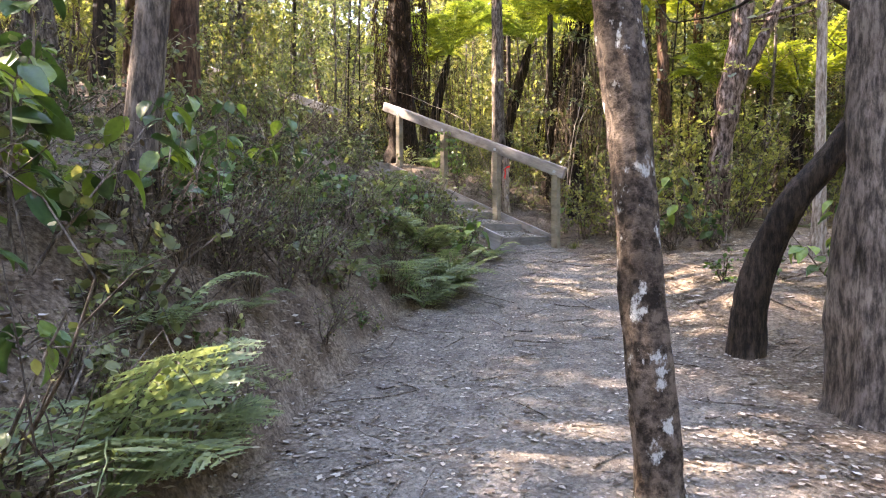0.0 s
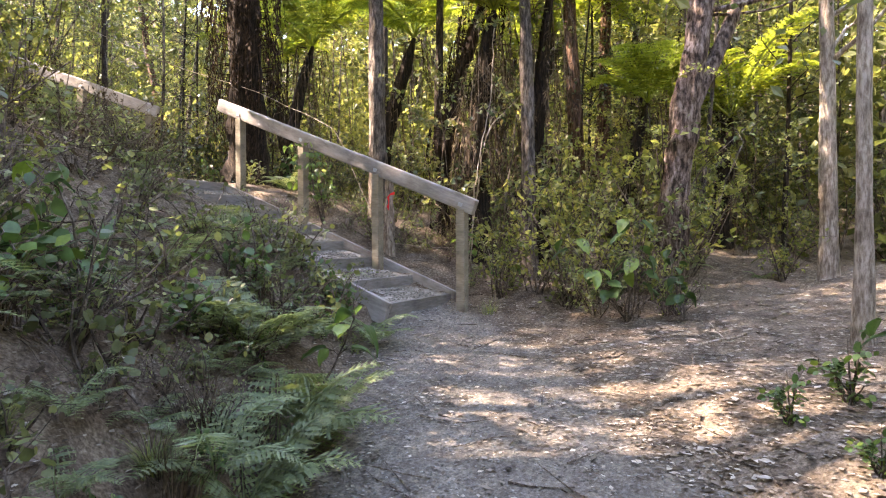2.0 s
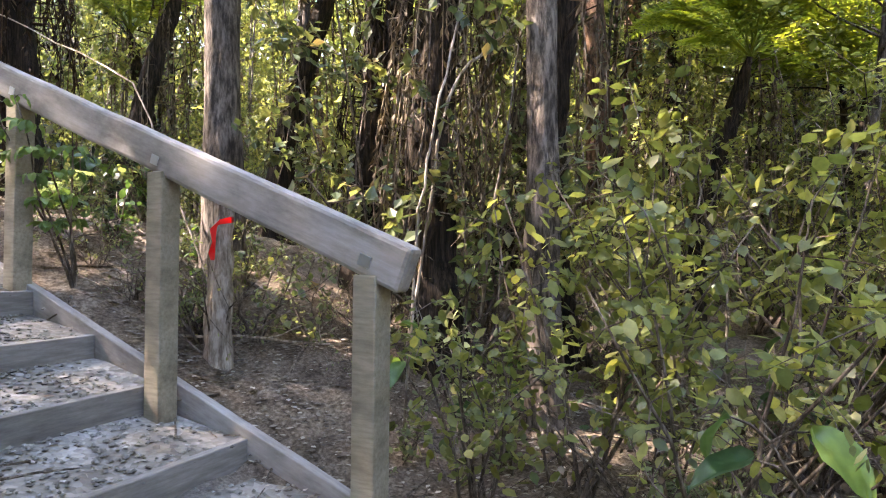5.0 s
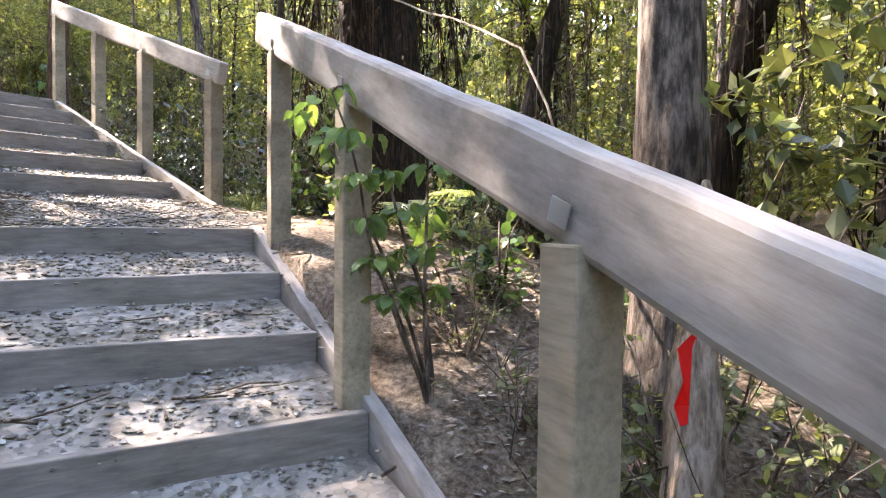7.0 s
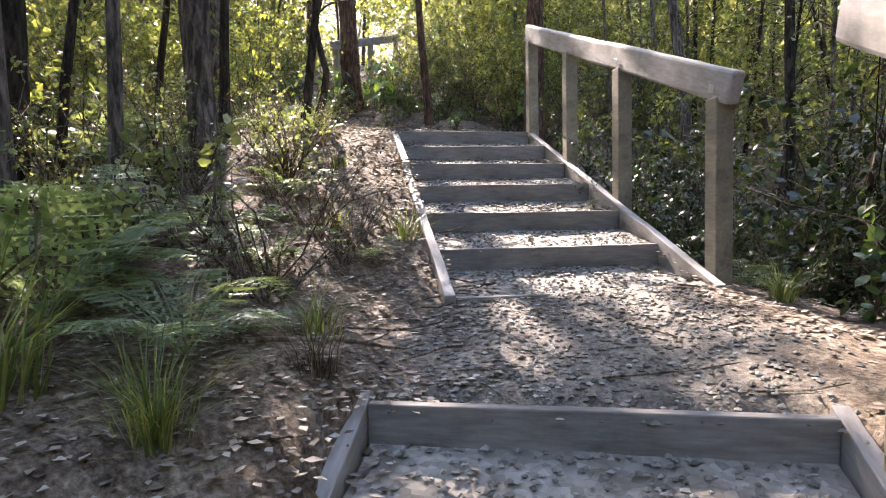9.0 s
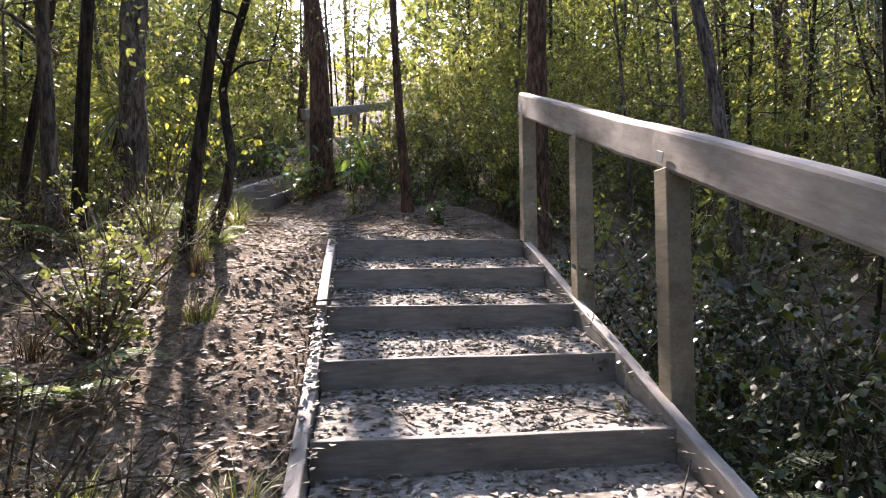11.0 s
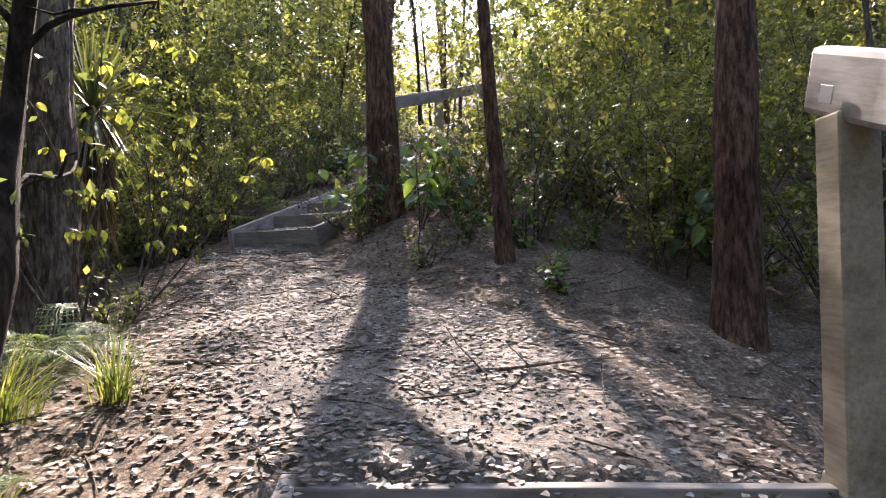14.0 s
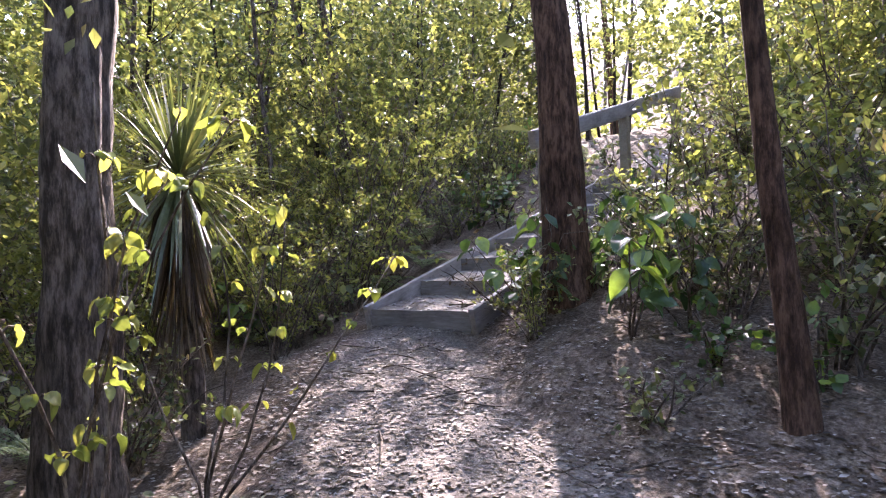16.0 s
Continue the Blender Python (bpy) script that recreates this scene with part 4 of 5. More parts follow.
part("ribbon", ribbon(), m_ribbon, stump, "bright red plastic ribbon")


def cabbage_tree(x, y, height, seed):
    rng = np.random.RandomState(seed)
    top = empty("cabbage_tree", (x, y, ground_z(x, y)), "young cabbage tree with a spiky head of narrow leaves", "cabbage tree")
    line = bend((0, 0, -0.1), (0.03, 0, 1), height, 14, rng, 0.02)
    thing_part("trunk", tube(line, np.linspace(0.085, 0.06, 14), 10, 0.12, seed), M_BARK_GREY, top, "", True)
    head = line[-1]
    vs, fs, k = [], [], 0
    for i in range(230):
        e, a = rng.uniform(-0.9, 1.45), rng.uniform(0, 6.28)
        d = np.array([math.cos(a) * math.cos(e), math.sin(a) * math.cos(e), math.sin(e)])
        side = unit(np.cross(d, [0.1, 0.2, 1])) * 0.012
        ln = rng.uniform(0.55, 0.95)
        for u, w in ((0, 0.5), (0.3, 1), (0.65, 0.8), (1, 0.05)):
            q = head + d * ln * u + np.array([0, 0, -0.28 * ln * u * u * math.cos(e)])
            vs += [q - side * w, q + side * w]
        for r in (0, 2, 4):
            fs += [(k + r, k + r + 1, k + r + 3), (k + r, k + r + 3, k + r + 2)]
        k += 8
    thing_part("leaf_head", (np.array(vs), np.array(fs)), M_CABBAGE, top, "spiky rosette of long narrow leaves")
    n = 260
    a = rng.uniform(0, 6.28, n)
    p = head + np.stack([np.cos(a) * 0.1, np.sin(a) * 0.1, rng.uniform(-0.9, -0.05, n)], 1)
    thing_part("dead_leaves", blades(p, np.stack([np.cos(a) * 0.25, np.sin(a) * 0.25, -np.ones(n)], 1), rng.uniform(0.25, 0.5, n), 0.03, rng), M_DEAD, top, "hanging dry brown leaves")
    return top


cabbage_tree(-5.25, 10.4, 1.75, 61)

# ---- plants: undergrowth, kinds that repeat ----
rs = np.random.RandomState(77)
SAPLINGS = [tree("sapling", "slender forest sapling with small scattered leaves", lean_spine(0.3 * math.cos(i), 0.3 * math.sin(i), 6.5, 0.04), (0.04, 0.03, 0.05, 0.035)[i], (M_BARK_DARK, M_BARK_GREY, M_BARK_GREY, M_BARK_DARK)[i], (M_LEAF_MIX, M_LEAF_YELLOW, M_LEAF_MIX, M_LEAF_DARK)[i], [(0.3, 0.9, 4), (0.5, 1.1, 5), (0.72, 1.2, 6), (0.9, 1.0, 5)], 1200, 0.066, 40 + i, "sapling", "forest saplings", 7, 0.05, single_limbs=False, spread=0.36, sub=2) for i in range(4)]
TREES = [tree("forest_tree", "tall forest tree with a bare trunk and high crown", lean_spine(0.5 * math.cos(2 * i), 0.5 * math.sin(2 * i), 9.5, 0.05), (0.1, 0.075, 0.13)[i], (M_BARK_DARK, M_BARK_GREY, M_BARK_RED)[i], (M_LEAF_MIX, M_LEAF_YELLOW, M_LEAF_MIX)[i], [(0.55, 1.4, 4), (0.75, 1.9, 6), (0.93, 1.6, 6)], 1900, 0.1, 50 + i, "tree", "forest trees", 9, 0.08, single_limbs=False, spread=0.5) for i in range(3)]
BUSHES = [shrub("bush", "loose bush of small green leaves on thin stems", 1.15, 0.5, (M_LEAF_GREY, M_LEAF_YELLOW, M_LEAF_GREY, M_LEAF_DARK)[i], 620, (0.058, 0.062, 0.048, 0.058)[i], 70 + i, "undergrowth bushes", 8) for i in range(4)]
BUSHES_FAR = [shrub("bush", "loose bush of small green leaves on thin stems", 1.15, 0.5, (M_LEAF_MIX, M_LEAF_YELLOW, M_LEAF_MIX)[i], 620, 0.062, 170 + i, "undergrowth bushes", 8, 0.33, "shrub", False) for i in range(3)]
FERNS = [fern("fern", "green ground fern with arching divided fronds", 8, 0.75, 80, "ground ferns"), fern("fern", "small low fern with feathery fronds", 6, 0.5, 81, "ground ferns")]
BRACKEN = [fern("bracken_fern", "tall bracken with broad light green fronds", 6, 0.85, 84, "bracken ferns", None, 0.75, 14, 6, 0.33, 0.4)]
BROAD = [broad_shrub("broad_leaf_shrub", "shrub with large drooping glossy green leaves", 0.75, 34, 0.17, 90, "broad-leaved shrubs"), broad_shrub("broad_leaf_shrub", "young plant with a few large soft leaves", 0.55, 16, 0.15, 91, "broad-leaved shrubs")]
TALL = [shrub("tall_shrub", "tall airy shrub with sunlit yellow-green leaves", 2.6, 0.95, (M_LEAF_YELLOW, M_LEAF_MIX, M_LEAF_YELLOW)[i], 1900, (0.07, 0.075, 0.06)[i], 140 + i, "tall shrubs", 9, 0.33, "shrub", False) for i in range(3)]
GRASS = [grass_tuft("grass_tuft", "tuft of fine light green grass", 150, 0.42, 95, "grass tufts"), grass_tuft("grass_tuft", "small tuft of dry grass", 70, 0.25, 96, "grass tufts")]

used = set()


def place(kinds, k, x, y, turn, size, dz=0.0, tilt=(0, 0), label=""):
    """The first of a kind is moved to its place, later ones are copies."""
    ob = kinds[k]
    if ob.name in used:
        return put_copy(ob, x, y, turn, size, dz, tilt, label)
    used.add(ob.name)
    return put(ob, x, y, turn, size, dz, tilt)


# plants that stand out
put(broad_shrub("tall_leafy_shrub", "tall thin shrub with yellow-green sunlit leaf sprays", 1.7, 130, 0.072, 98, "", 0.28, M_LEAF_SUN, 7), -3.65, 9.3)
put(broad_shrub("tall_leafy_shrub", "thin shrub with yellow-green leaves beside the stringy tree", 1.3, 70, 0.08, 99, "", 0.3, M_LEAF_SUN, 5), -3.95, 9.9)
put(broad_shrub("climbing_shrub", "leafy green shrub growing up against a handrail post", 1.05, 170, 0.078, 97, "", 0.11, M_LEAF_FRESH, 5), 2.44, 3.05)
for x, y, k, s in ((-3.86, -1.77, 0, 1.0), (-3.5, -1.1, 0, 0.9), (-4.95, -2.95, 0, 1.0), (-0.55, -0.25, 1, 1.2), (2.9, -1.05, 0, 1.25), (3.2, -1.5, 0, 0.9), (-4.0, 12.5, 0, 1.0), (-3.1, 12.15, 0, 1.05), (-2.85, 12.4, 0, 0.9), (-0.9, 12.6, 0, 1.0), (-3.0, -0.6, 1, 1.1), (-2.4, 0.1, 0, 0.9), (-3.4, 12.6, 0, 1.0)):
    place(BROAD, k, x, y, rs.uniform(0, 360), s)
for x, y, z in ((-4.8, -3.6, 1.0), (-5.15, -4.0, 0.85), (-4.45, -3.3, 0.75), (-1.1, -0.65, 1.0), (-0.7, -0.5, 0.9), (-0.75, 0.0, 0.95), (-1.5, -0.95, 0.8), (-0.35, 4.0, 0.95), (-0.75, 4.6, 0.8), (-1.9, 5.6, 0.9), (-2.9, -0.9, 0.8)):
    place(BRACKEN, 0, x, y, rs.uniform(0, 360), z)
for x, y, k, s in ((-5.25, -3.9, 0, 1.0), (-4.6, -3.3, 0, 0.9), (-1.6, -0.85, 0, 1.0), (-0.05, 5.6, 1, 0.7), (-0.4, 0.35, 1, 1.2), (-0.9, 5.4, 1, 1.2), (-1.5, 4.2, 0, 1.0), (1.35, 7.7, 0, 0.9), (1.9, 6.6, 1, 0.9), (-3.4, -0.2, 0, 0.9), (-2.4, -0.35, 1, 1.1), (2.9, 4.4, 0, 0.9), (1.02, 0.72, 1, 0.9), (0.95, 1.2, 1, 1.0), (0.8, 0.5, 0, 0.8), (0.1, 4.1, 0, 0.8), (-0.9, 6.2, 1, 1.1), (-5.4, -4.3, 0, 1.3)):
    place(FERNS, k, x, y, rs.uniform(0, 360), s)
for x, y, k, s in ((0.32, 3.75, 0, 0.9), (0.25, 4.6, 1, 1.1), (-2.3, 8.35, 0, 1.1), (-2.15, 8.65, 0, 0.9), (-2.5, 8.1, 0, 1.0), (2.45, 0.36, 1, 0.9), (-1.5, 7.6, 1, 0.8), (-1.75, 8.05, 1, 0.9), (2.0, 6.1, 0, 0.7), (-0.02, 3.6, 0, 1.2), (0.1, 3.2, 0, 0.9), (-0.05, 6.1, 1, 1.2), (-2.5, -0.95, 0, 0.7), (-1.9, -0.85, 0, 0.6), (-1.0, 7.0, 1, 0.8), (-0.4, 5.9, 1, 1.0), (-2.7, -1.05, 1, 1.2)):
    place(GRASS, k, x, y, rs.uniform(0, 360), s)
# k 3: dark gully bushes, added with its shade partly in the leaf colour
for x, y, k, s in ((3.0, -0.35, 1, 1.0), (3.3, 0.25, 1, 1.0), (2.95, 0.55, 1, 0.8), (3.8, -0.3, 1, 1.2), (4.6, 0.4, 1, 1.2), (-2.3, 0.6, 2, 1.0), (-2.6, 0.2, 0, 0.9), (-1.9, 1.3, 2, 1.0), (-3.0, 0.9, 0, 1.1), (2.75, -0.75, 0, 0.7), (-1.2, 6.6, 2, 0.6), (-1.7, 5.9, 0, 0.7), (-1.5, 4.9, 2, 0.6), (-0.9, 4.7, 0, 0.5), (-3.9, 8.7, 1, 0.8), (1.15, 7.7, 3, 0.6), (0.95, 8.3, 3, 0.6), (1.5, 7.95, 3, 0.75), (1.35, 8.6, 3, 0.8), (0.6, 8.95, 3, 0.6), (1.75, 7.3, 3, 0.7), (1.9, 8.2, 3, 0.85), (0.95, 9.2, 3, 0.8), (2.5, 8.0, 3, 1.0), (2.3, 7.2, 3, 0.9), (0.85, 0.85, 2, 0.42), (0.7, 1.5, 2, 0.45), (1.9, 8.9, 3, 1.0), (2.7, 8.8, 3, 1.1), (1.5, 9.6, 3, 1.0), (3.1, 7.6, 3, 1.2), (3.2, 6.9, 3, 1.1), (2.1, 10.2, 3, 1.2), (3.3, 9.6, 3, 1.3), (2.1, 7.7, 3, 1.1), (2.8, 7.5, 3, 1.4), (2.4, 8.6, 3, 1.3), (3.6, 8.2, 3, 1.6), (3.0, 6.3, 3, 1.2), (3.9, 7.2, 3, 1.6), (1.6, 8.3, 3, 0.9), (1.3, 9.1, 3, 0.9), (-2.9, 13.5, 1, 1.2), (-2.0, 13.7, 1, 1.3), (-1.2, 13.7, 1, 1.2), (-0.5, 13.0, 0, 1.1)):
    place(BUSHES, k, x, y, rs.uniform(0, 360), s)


def off_track(x, y):
    d, side, v = along_line(np.array([x]), np.array([y]), TRACK)
    d2, _, v2 = along_line(np.array([x]), np.array([y]), BRANCH)
    return float(d[0] - v[0, 1]), float(side[0]), float(d2[0] - v2[0, 1])


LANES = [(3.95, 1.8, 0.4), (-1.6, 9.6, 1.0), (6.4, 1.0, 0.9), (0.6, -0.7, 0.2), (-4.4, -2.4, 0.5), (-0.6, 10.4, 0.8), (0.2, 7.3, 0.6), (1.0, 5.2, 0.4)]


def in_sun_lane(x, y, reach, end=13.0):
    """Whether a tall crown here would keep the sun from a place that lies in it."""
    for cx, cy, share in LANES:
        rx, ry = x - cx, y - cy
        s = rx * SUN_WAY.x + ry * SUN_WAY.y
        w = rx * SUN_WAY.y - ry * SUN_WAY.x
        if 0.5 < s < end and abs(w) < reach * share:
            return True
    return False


CLEAR = [(4.9, 0.5, 1.3), (3.6, -0.2, 0.9), (-2.6, -1.0, 0.5), (-3.4, 12.6, 1.1)]


def scatter(kinds, count, box, near, far, sizes, seed, lane=0.0, keep_right=0.0, open_slope=False):
    r = np.random.RandomState(seed)
    made = 0
    for _ in range(count * 12):
        if made == count:
            break
        x, y = r.uniform(box[0], box[1]), r.uniform(box[2], box[3])
        d, side, d2 = off_track(x, y)
        if d < near + (keep_right if side > 0 else 0) or d2 < near or d > far:
            continue
        if open_slope and side < 0 and d < 1.9 and 3.2 < y < 9.5:
            continue
        if kinds in (BUSHES_FAR, TALL, SAPLINGS) and side < 0 and d < 2.3 and y < 3:
            continue
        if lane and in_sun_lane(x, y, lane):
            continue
        if kinds in (SAPLINGS, TALL, TREES) and any(math.hypot(x - cx, y - cy) < cr for cx, cy, cr in CLEAR):
            continue
        if kinds in (BUSHES, BUSHES_FAR, BROAD, TALL, SAPLINGS) and (-1.3 < x < 1.4 and -1.2 < y < 3.2 or -0.5 < x < 2.2 and 6 < y < 10):
            continue
        if abs(x + 5.5) < 0.8 and 11.3 < y < 19:
            continue
        place(kinds, r.randint(len(kinds)), x, y, r.uniform(0, 360), r.uniform(*sizes), 0, (r.normal(0, 3), r.normal(0, 3)))
        made += 1


SEEDLINGS = [shrub("seedling", "small forest seedling with a few green leaves", 0.42, 0.22, (M_LEAF_GREY, M_LEAF_BROAD, M_LEAF_GREY)[i], 150, (0.05, 0.065, 0.05)[i], 120 + i, "seedlings", 4, 0.36, "seedling") for i in range(3)]
BRUSH = [shrub("dry_brush", "tangle of dry grey-brown twigs with a few leaves", 0.8, 0.55, (M_DEAD, M_LEAF_GREY)[i], 260, (0.045, 0.04)[i], 125 + i, "dry brush", 11, 0.28, "brush") for i in range(2)]
DRY = [grass_tuft("dry_grass_tuft", "tuft of dry brown grass on the bank", 90, 0.34, 130, "dry grass tufts")]
for ob in DRY[0].children:
    ob.data.materials[0] = M_DEAD
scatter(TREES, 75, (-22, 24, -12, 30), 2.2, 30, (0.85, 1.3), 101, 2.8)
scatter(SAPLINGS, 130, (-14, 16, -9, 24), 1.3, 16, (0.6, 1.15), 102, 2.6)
scatter(BUSHES_FAR, 90, (-10, 11, -7, 19), 0.9, 7, (0.55, 1.3), 103, 0, 0.4, True)
scatter(BUSHES, 9, (-7, 1.0, -5, 3), 0.8, 2.4, (0.35, 0.6), 105, 0, 9)
scatter(BRUSH, 46, (-7, 1.2, -5, 3), 0.15, 2.6, (0.5, 1.0), 116, 0, 9)
scatter(BRUSH, 22, (-3.5, 1, 3, 8), 0.5, 2.6, (0.4, 0.8), 117, 0, 9)
scatter(BRUSH, 16, (2.5, 8, -5, 3), 0.5, 3.5, (0.4, 0.9), 118)
scatter(BUSHES, 24, (1.5, 7, -3, 12), 0.5, 3, (0.35, 0.7), 106, 0)
scatter(SEEDLINGS, 40, (-7, 1.6, -5.5, 3), 0.05, 1.7, (0.6, 1.5), 112, 0, 9)
scatter(SEEDLINGS, 40, (-5, 4.5, 0, 14), 0.2, 2.0, (0.5, 1.1), 113, 0, 0, True)
scatter(DRY, 22, (-7, 1.6, -5.5, 3), 0.02, 1.2, (0.6, 1.4), 114, 0, 9)
scatter(FERNS, 22, (-7, 1.5, -6, 3), 0.1, 1.8, (0.45, 0.95), 115, 0, 9)
scatter(FERNS, 36, (-7, 8, -6, 16), 0.4, 4, (0.5, 1.1), 104, 0, 0.5)
scatter(BROAD, 26, (-7, 6, -6, 14), 0.4, 3.0, (0.6, 1.1), 107, 0, 0.5, True)
scatter(BUSHES_FAR, 40, (-11, 0, 11.8, 20), 0.6, 6, (0.6, 1.15), 108, 0)
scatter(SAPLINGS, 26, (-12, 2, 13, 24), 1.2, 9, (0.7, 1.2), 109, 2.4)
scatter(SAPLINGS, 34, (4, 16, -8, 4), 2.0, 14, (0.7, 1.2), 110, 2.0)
scatter(BUSHES_FAR, 26, (4, 14, -8, 3), 1.5, 12, (0.9, 1.7), 111, 0)
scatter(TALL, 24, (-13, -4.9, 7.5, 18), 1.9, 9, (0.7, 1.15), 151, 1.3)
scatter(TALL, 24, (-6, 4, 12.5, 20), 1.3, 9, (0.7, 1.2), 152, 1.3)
scatter(TALL, 18, (-11, -1.5, -3, 8), 3.2, 8, (0.7, 1.15), 153, 0)
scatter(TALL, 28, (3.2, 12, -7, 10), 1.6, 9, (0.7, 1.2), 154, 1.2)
for x, y, s in ((0.75, -2.85, 0.6), (1.2, -3.1, 0.8), (0.3, -3.3, 0.5), (2.2, -3.5, 0.9)):
    place(SEEDLINGS, 1, x, y, rs.uniform(0, 360), s * 1.1)
scatter(FERNS, 14, (-3.2, 1, 3.3, 8.3), 0.3, 2.4, (0.4, 0.75), 161, 0, 9)
scatter(SEEDLINGS, 10, (-3.2, 1, 3.3, 8.5), 0.5, 2.4, (0.5, 1.3), 162, 0, 9)
scatter(DRY, 18, (-3.2, 1, 3.3, 8.5), 0.15, 2.4, (0.4, 0.8), 163, 0, 9)
# added trees: their crowns keep the sun off the lower and side tracks
for x, y, k, s, a in ((-2.0, 5.0, 0, 1.2, 20), (-2.9, 3.9, 2, 1.15, 110), (-1.7, 6.3, 1, 1.2, 200), (-1.05, 4.3, 1, 1.15, 60), (-3.6, 6.2, 0, 1.2, 300), (-5.5, 0.1, 0, 1.1, 10), (-6.2, 1.7, 2, 1.15, 70), (-5.1, 2.3, 1, 1.2, 140), (-6.9, 0.6, 0, 1.1, 220), (-4.5, 1.4, 1, 1.1, 290), (-3.6, 2.5, 0, 1.15, 30), (-2.5, 2.7, 1, 1.1, 90)):
    place(TREES, k, x, y, a, s)

for x, y, k, z in ((-1.7, 2.2, 0, 0.75), (-1.25, 3.0, 2, 0.8), (-2.2, 1.6, 1, 0.6), (-1.9, 3.1, 1, 0.8)):
    place(TALL, k, x, y, rs.uniform(0, 360), z)
for x, y, k, z in ((-6.75, 12.8, 0, 0.9), (-6.1, 11.5, 2, 0.65), (-7.0, 12.1, 0, 1.0), (-7.3, 13.6, 2, 1.1), (-7.9, 11.6, 0, 1.0), (-6.6, 10.6, 2, 0.8)):
    place(TALL, k, x, y, rs.uniform(0, 360), z)
# the slopes beside the upper steps
scatter(FERNS, 16, (-8.2, -3.9, 11.8, 18.5), 0.2, 2.2, (0.5, 0.9), 191)
scatter(SEEDLINGS, 24, (-8.2, -3.9, 11.8, 18.5), 0.15, 2.2, (0.9, 1.8), 192)
scatter(BUSHES_FAR, 22, (-8.5, -3.6, 11.8, 19), 0.3, 2.6, (0.4, 0.8), 193)
scatter(BRUSH, 14, (-8.2, -3.6, 11.8, 18), 0.2, 2.4, (0.6, 1.1), 194)

# the cut bank beside the lower track
scatter(SEEDLINGS, 22, (-6.5, 0.8, -5.0, 1.5), 0.03, 0.6, (0.3, 0.7), 186, 0, 9)
scatter(BRUSH, 22, (-6.5, 0.8, -5.0, 1.5), 0.08, 0.7, (0.25, 0.45), 187, 0, 9)
scatter(FERNS, 8, (-6.5, 0.8, -5.0, 1.5), 0.05, 0.6, (0.25, 0.5), 188, 0, 9)
scatter(FERNS, 20, (-6.5, 0.8, -5.0, 1.5), 0.3, 1.4, (0.5, 0.9), 181, 0, 9)
scatter(SEEDLINGS, 12, (-6.5, 0.8, -5.0, 1.5), 0.15, 1.4, (0.8, 1.5), 182, 0, 9)
scatter(BUSHES, 4, (-6.5, -1.5, -5.0, 1.0), 0.7, 1.6, (0.35, 0.55), 183, 0, 9)
scatter(BROAD, 4, (-6.0, -1.5, -4.5, 0.5), 0.5, 1.6, (0.6, 0.9), 184, 0, 9)

# ---- far woods ----
def far_woods():
    r = np.random.RandomState(201)
    centres, radius = [], []
    while len(centres) < 1900:
        a, d = r.uniform(0, 6.283), r.uniform(9, 38)
        x, y = d * math.sin(a), 5 + d * math.cos(a)
        z = ground_z(x, y) + r.uniform(0.2, 14.0)
        out = off_track(x, y)[0]
        shady = x > 3.5 and y < 16 or y < -6
        if out < (6.0 if shady else 7.5) or z > (5.5 + 0.9 * out if shady else 4.5 + 0.65 * out):
            continue
        rx, ry = x - 0.2, y - 7.0
        bearing = math.degrees(math.atan2(rx, ry))
        lift = math.degrees(math.atan2(z - 3.7, math.hypot(rx, ry)))
        if -35 < bearing < -26 and lift > 16:
            continue
        ahead = (x + 1.6) * SUN_WAY.x + (y - 9.6) * SUN_WAY.y
        if ahead > 0 and z > 4.4 + 0.8 * ahead:
            continue
        centres.append((x, y, z))
        radius.append(r.uniform(0.9, 1.7) * (0.7 + d / 45))
    centres, radius = np.array(centres), np.array(radius)
    n = 250000
    k = r.randint(0, len(centres), n)
    pos = centres[k] + r.normal(0, 0.6, (n, 3)) * radius[k][:, None]
    far = np.hypot(pos[:, 0], pos[:, 1] - 5)
    size = (0.11 + far * 0.0105) * r.uniform(0.6, 1.3, n)
    vf = blades(pos, r.normal(0, 1, (n, 3)), size, 0.32, r)
    ob = new("far_woods", quads_mesh("far_woods", vf[0], vf[1], M_LEAF_FAR))
    tagged(ob, "dense green and yellow forest filling the distance", "woods", kind="stuff")
    trunks = []
    for _ in range(170):
        a, d = r.uniform(0, 6.283), r.uniform(12, 34)
        x, y = d * math.sin(a), 5 + d * math.cos(a)
        if off_track(x, y)[0] < 6:
            continue
        w = r.uniform(0.03, 0.11)
        trunks.append(tube(bend((x, y, ground_z(x, y) - 0.2), (r.normal(0, 0.08), r.normal(0, 0.08), 1), r.uniform(7, 13), 7, r, 0.03), np.linspace(w, w * 0.4, 7), 6))
    ob = new("far_trunks", quads_mesh("far_trunks", *join(*trunks), M_BARK_GREY, True))
    tagged(ob, "many thin grey trunks standing far off in the forest", "woods", kind="stuff")


far_woods()


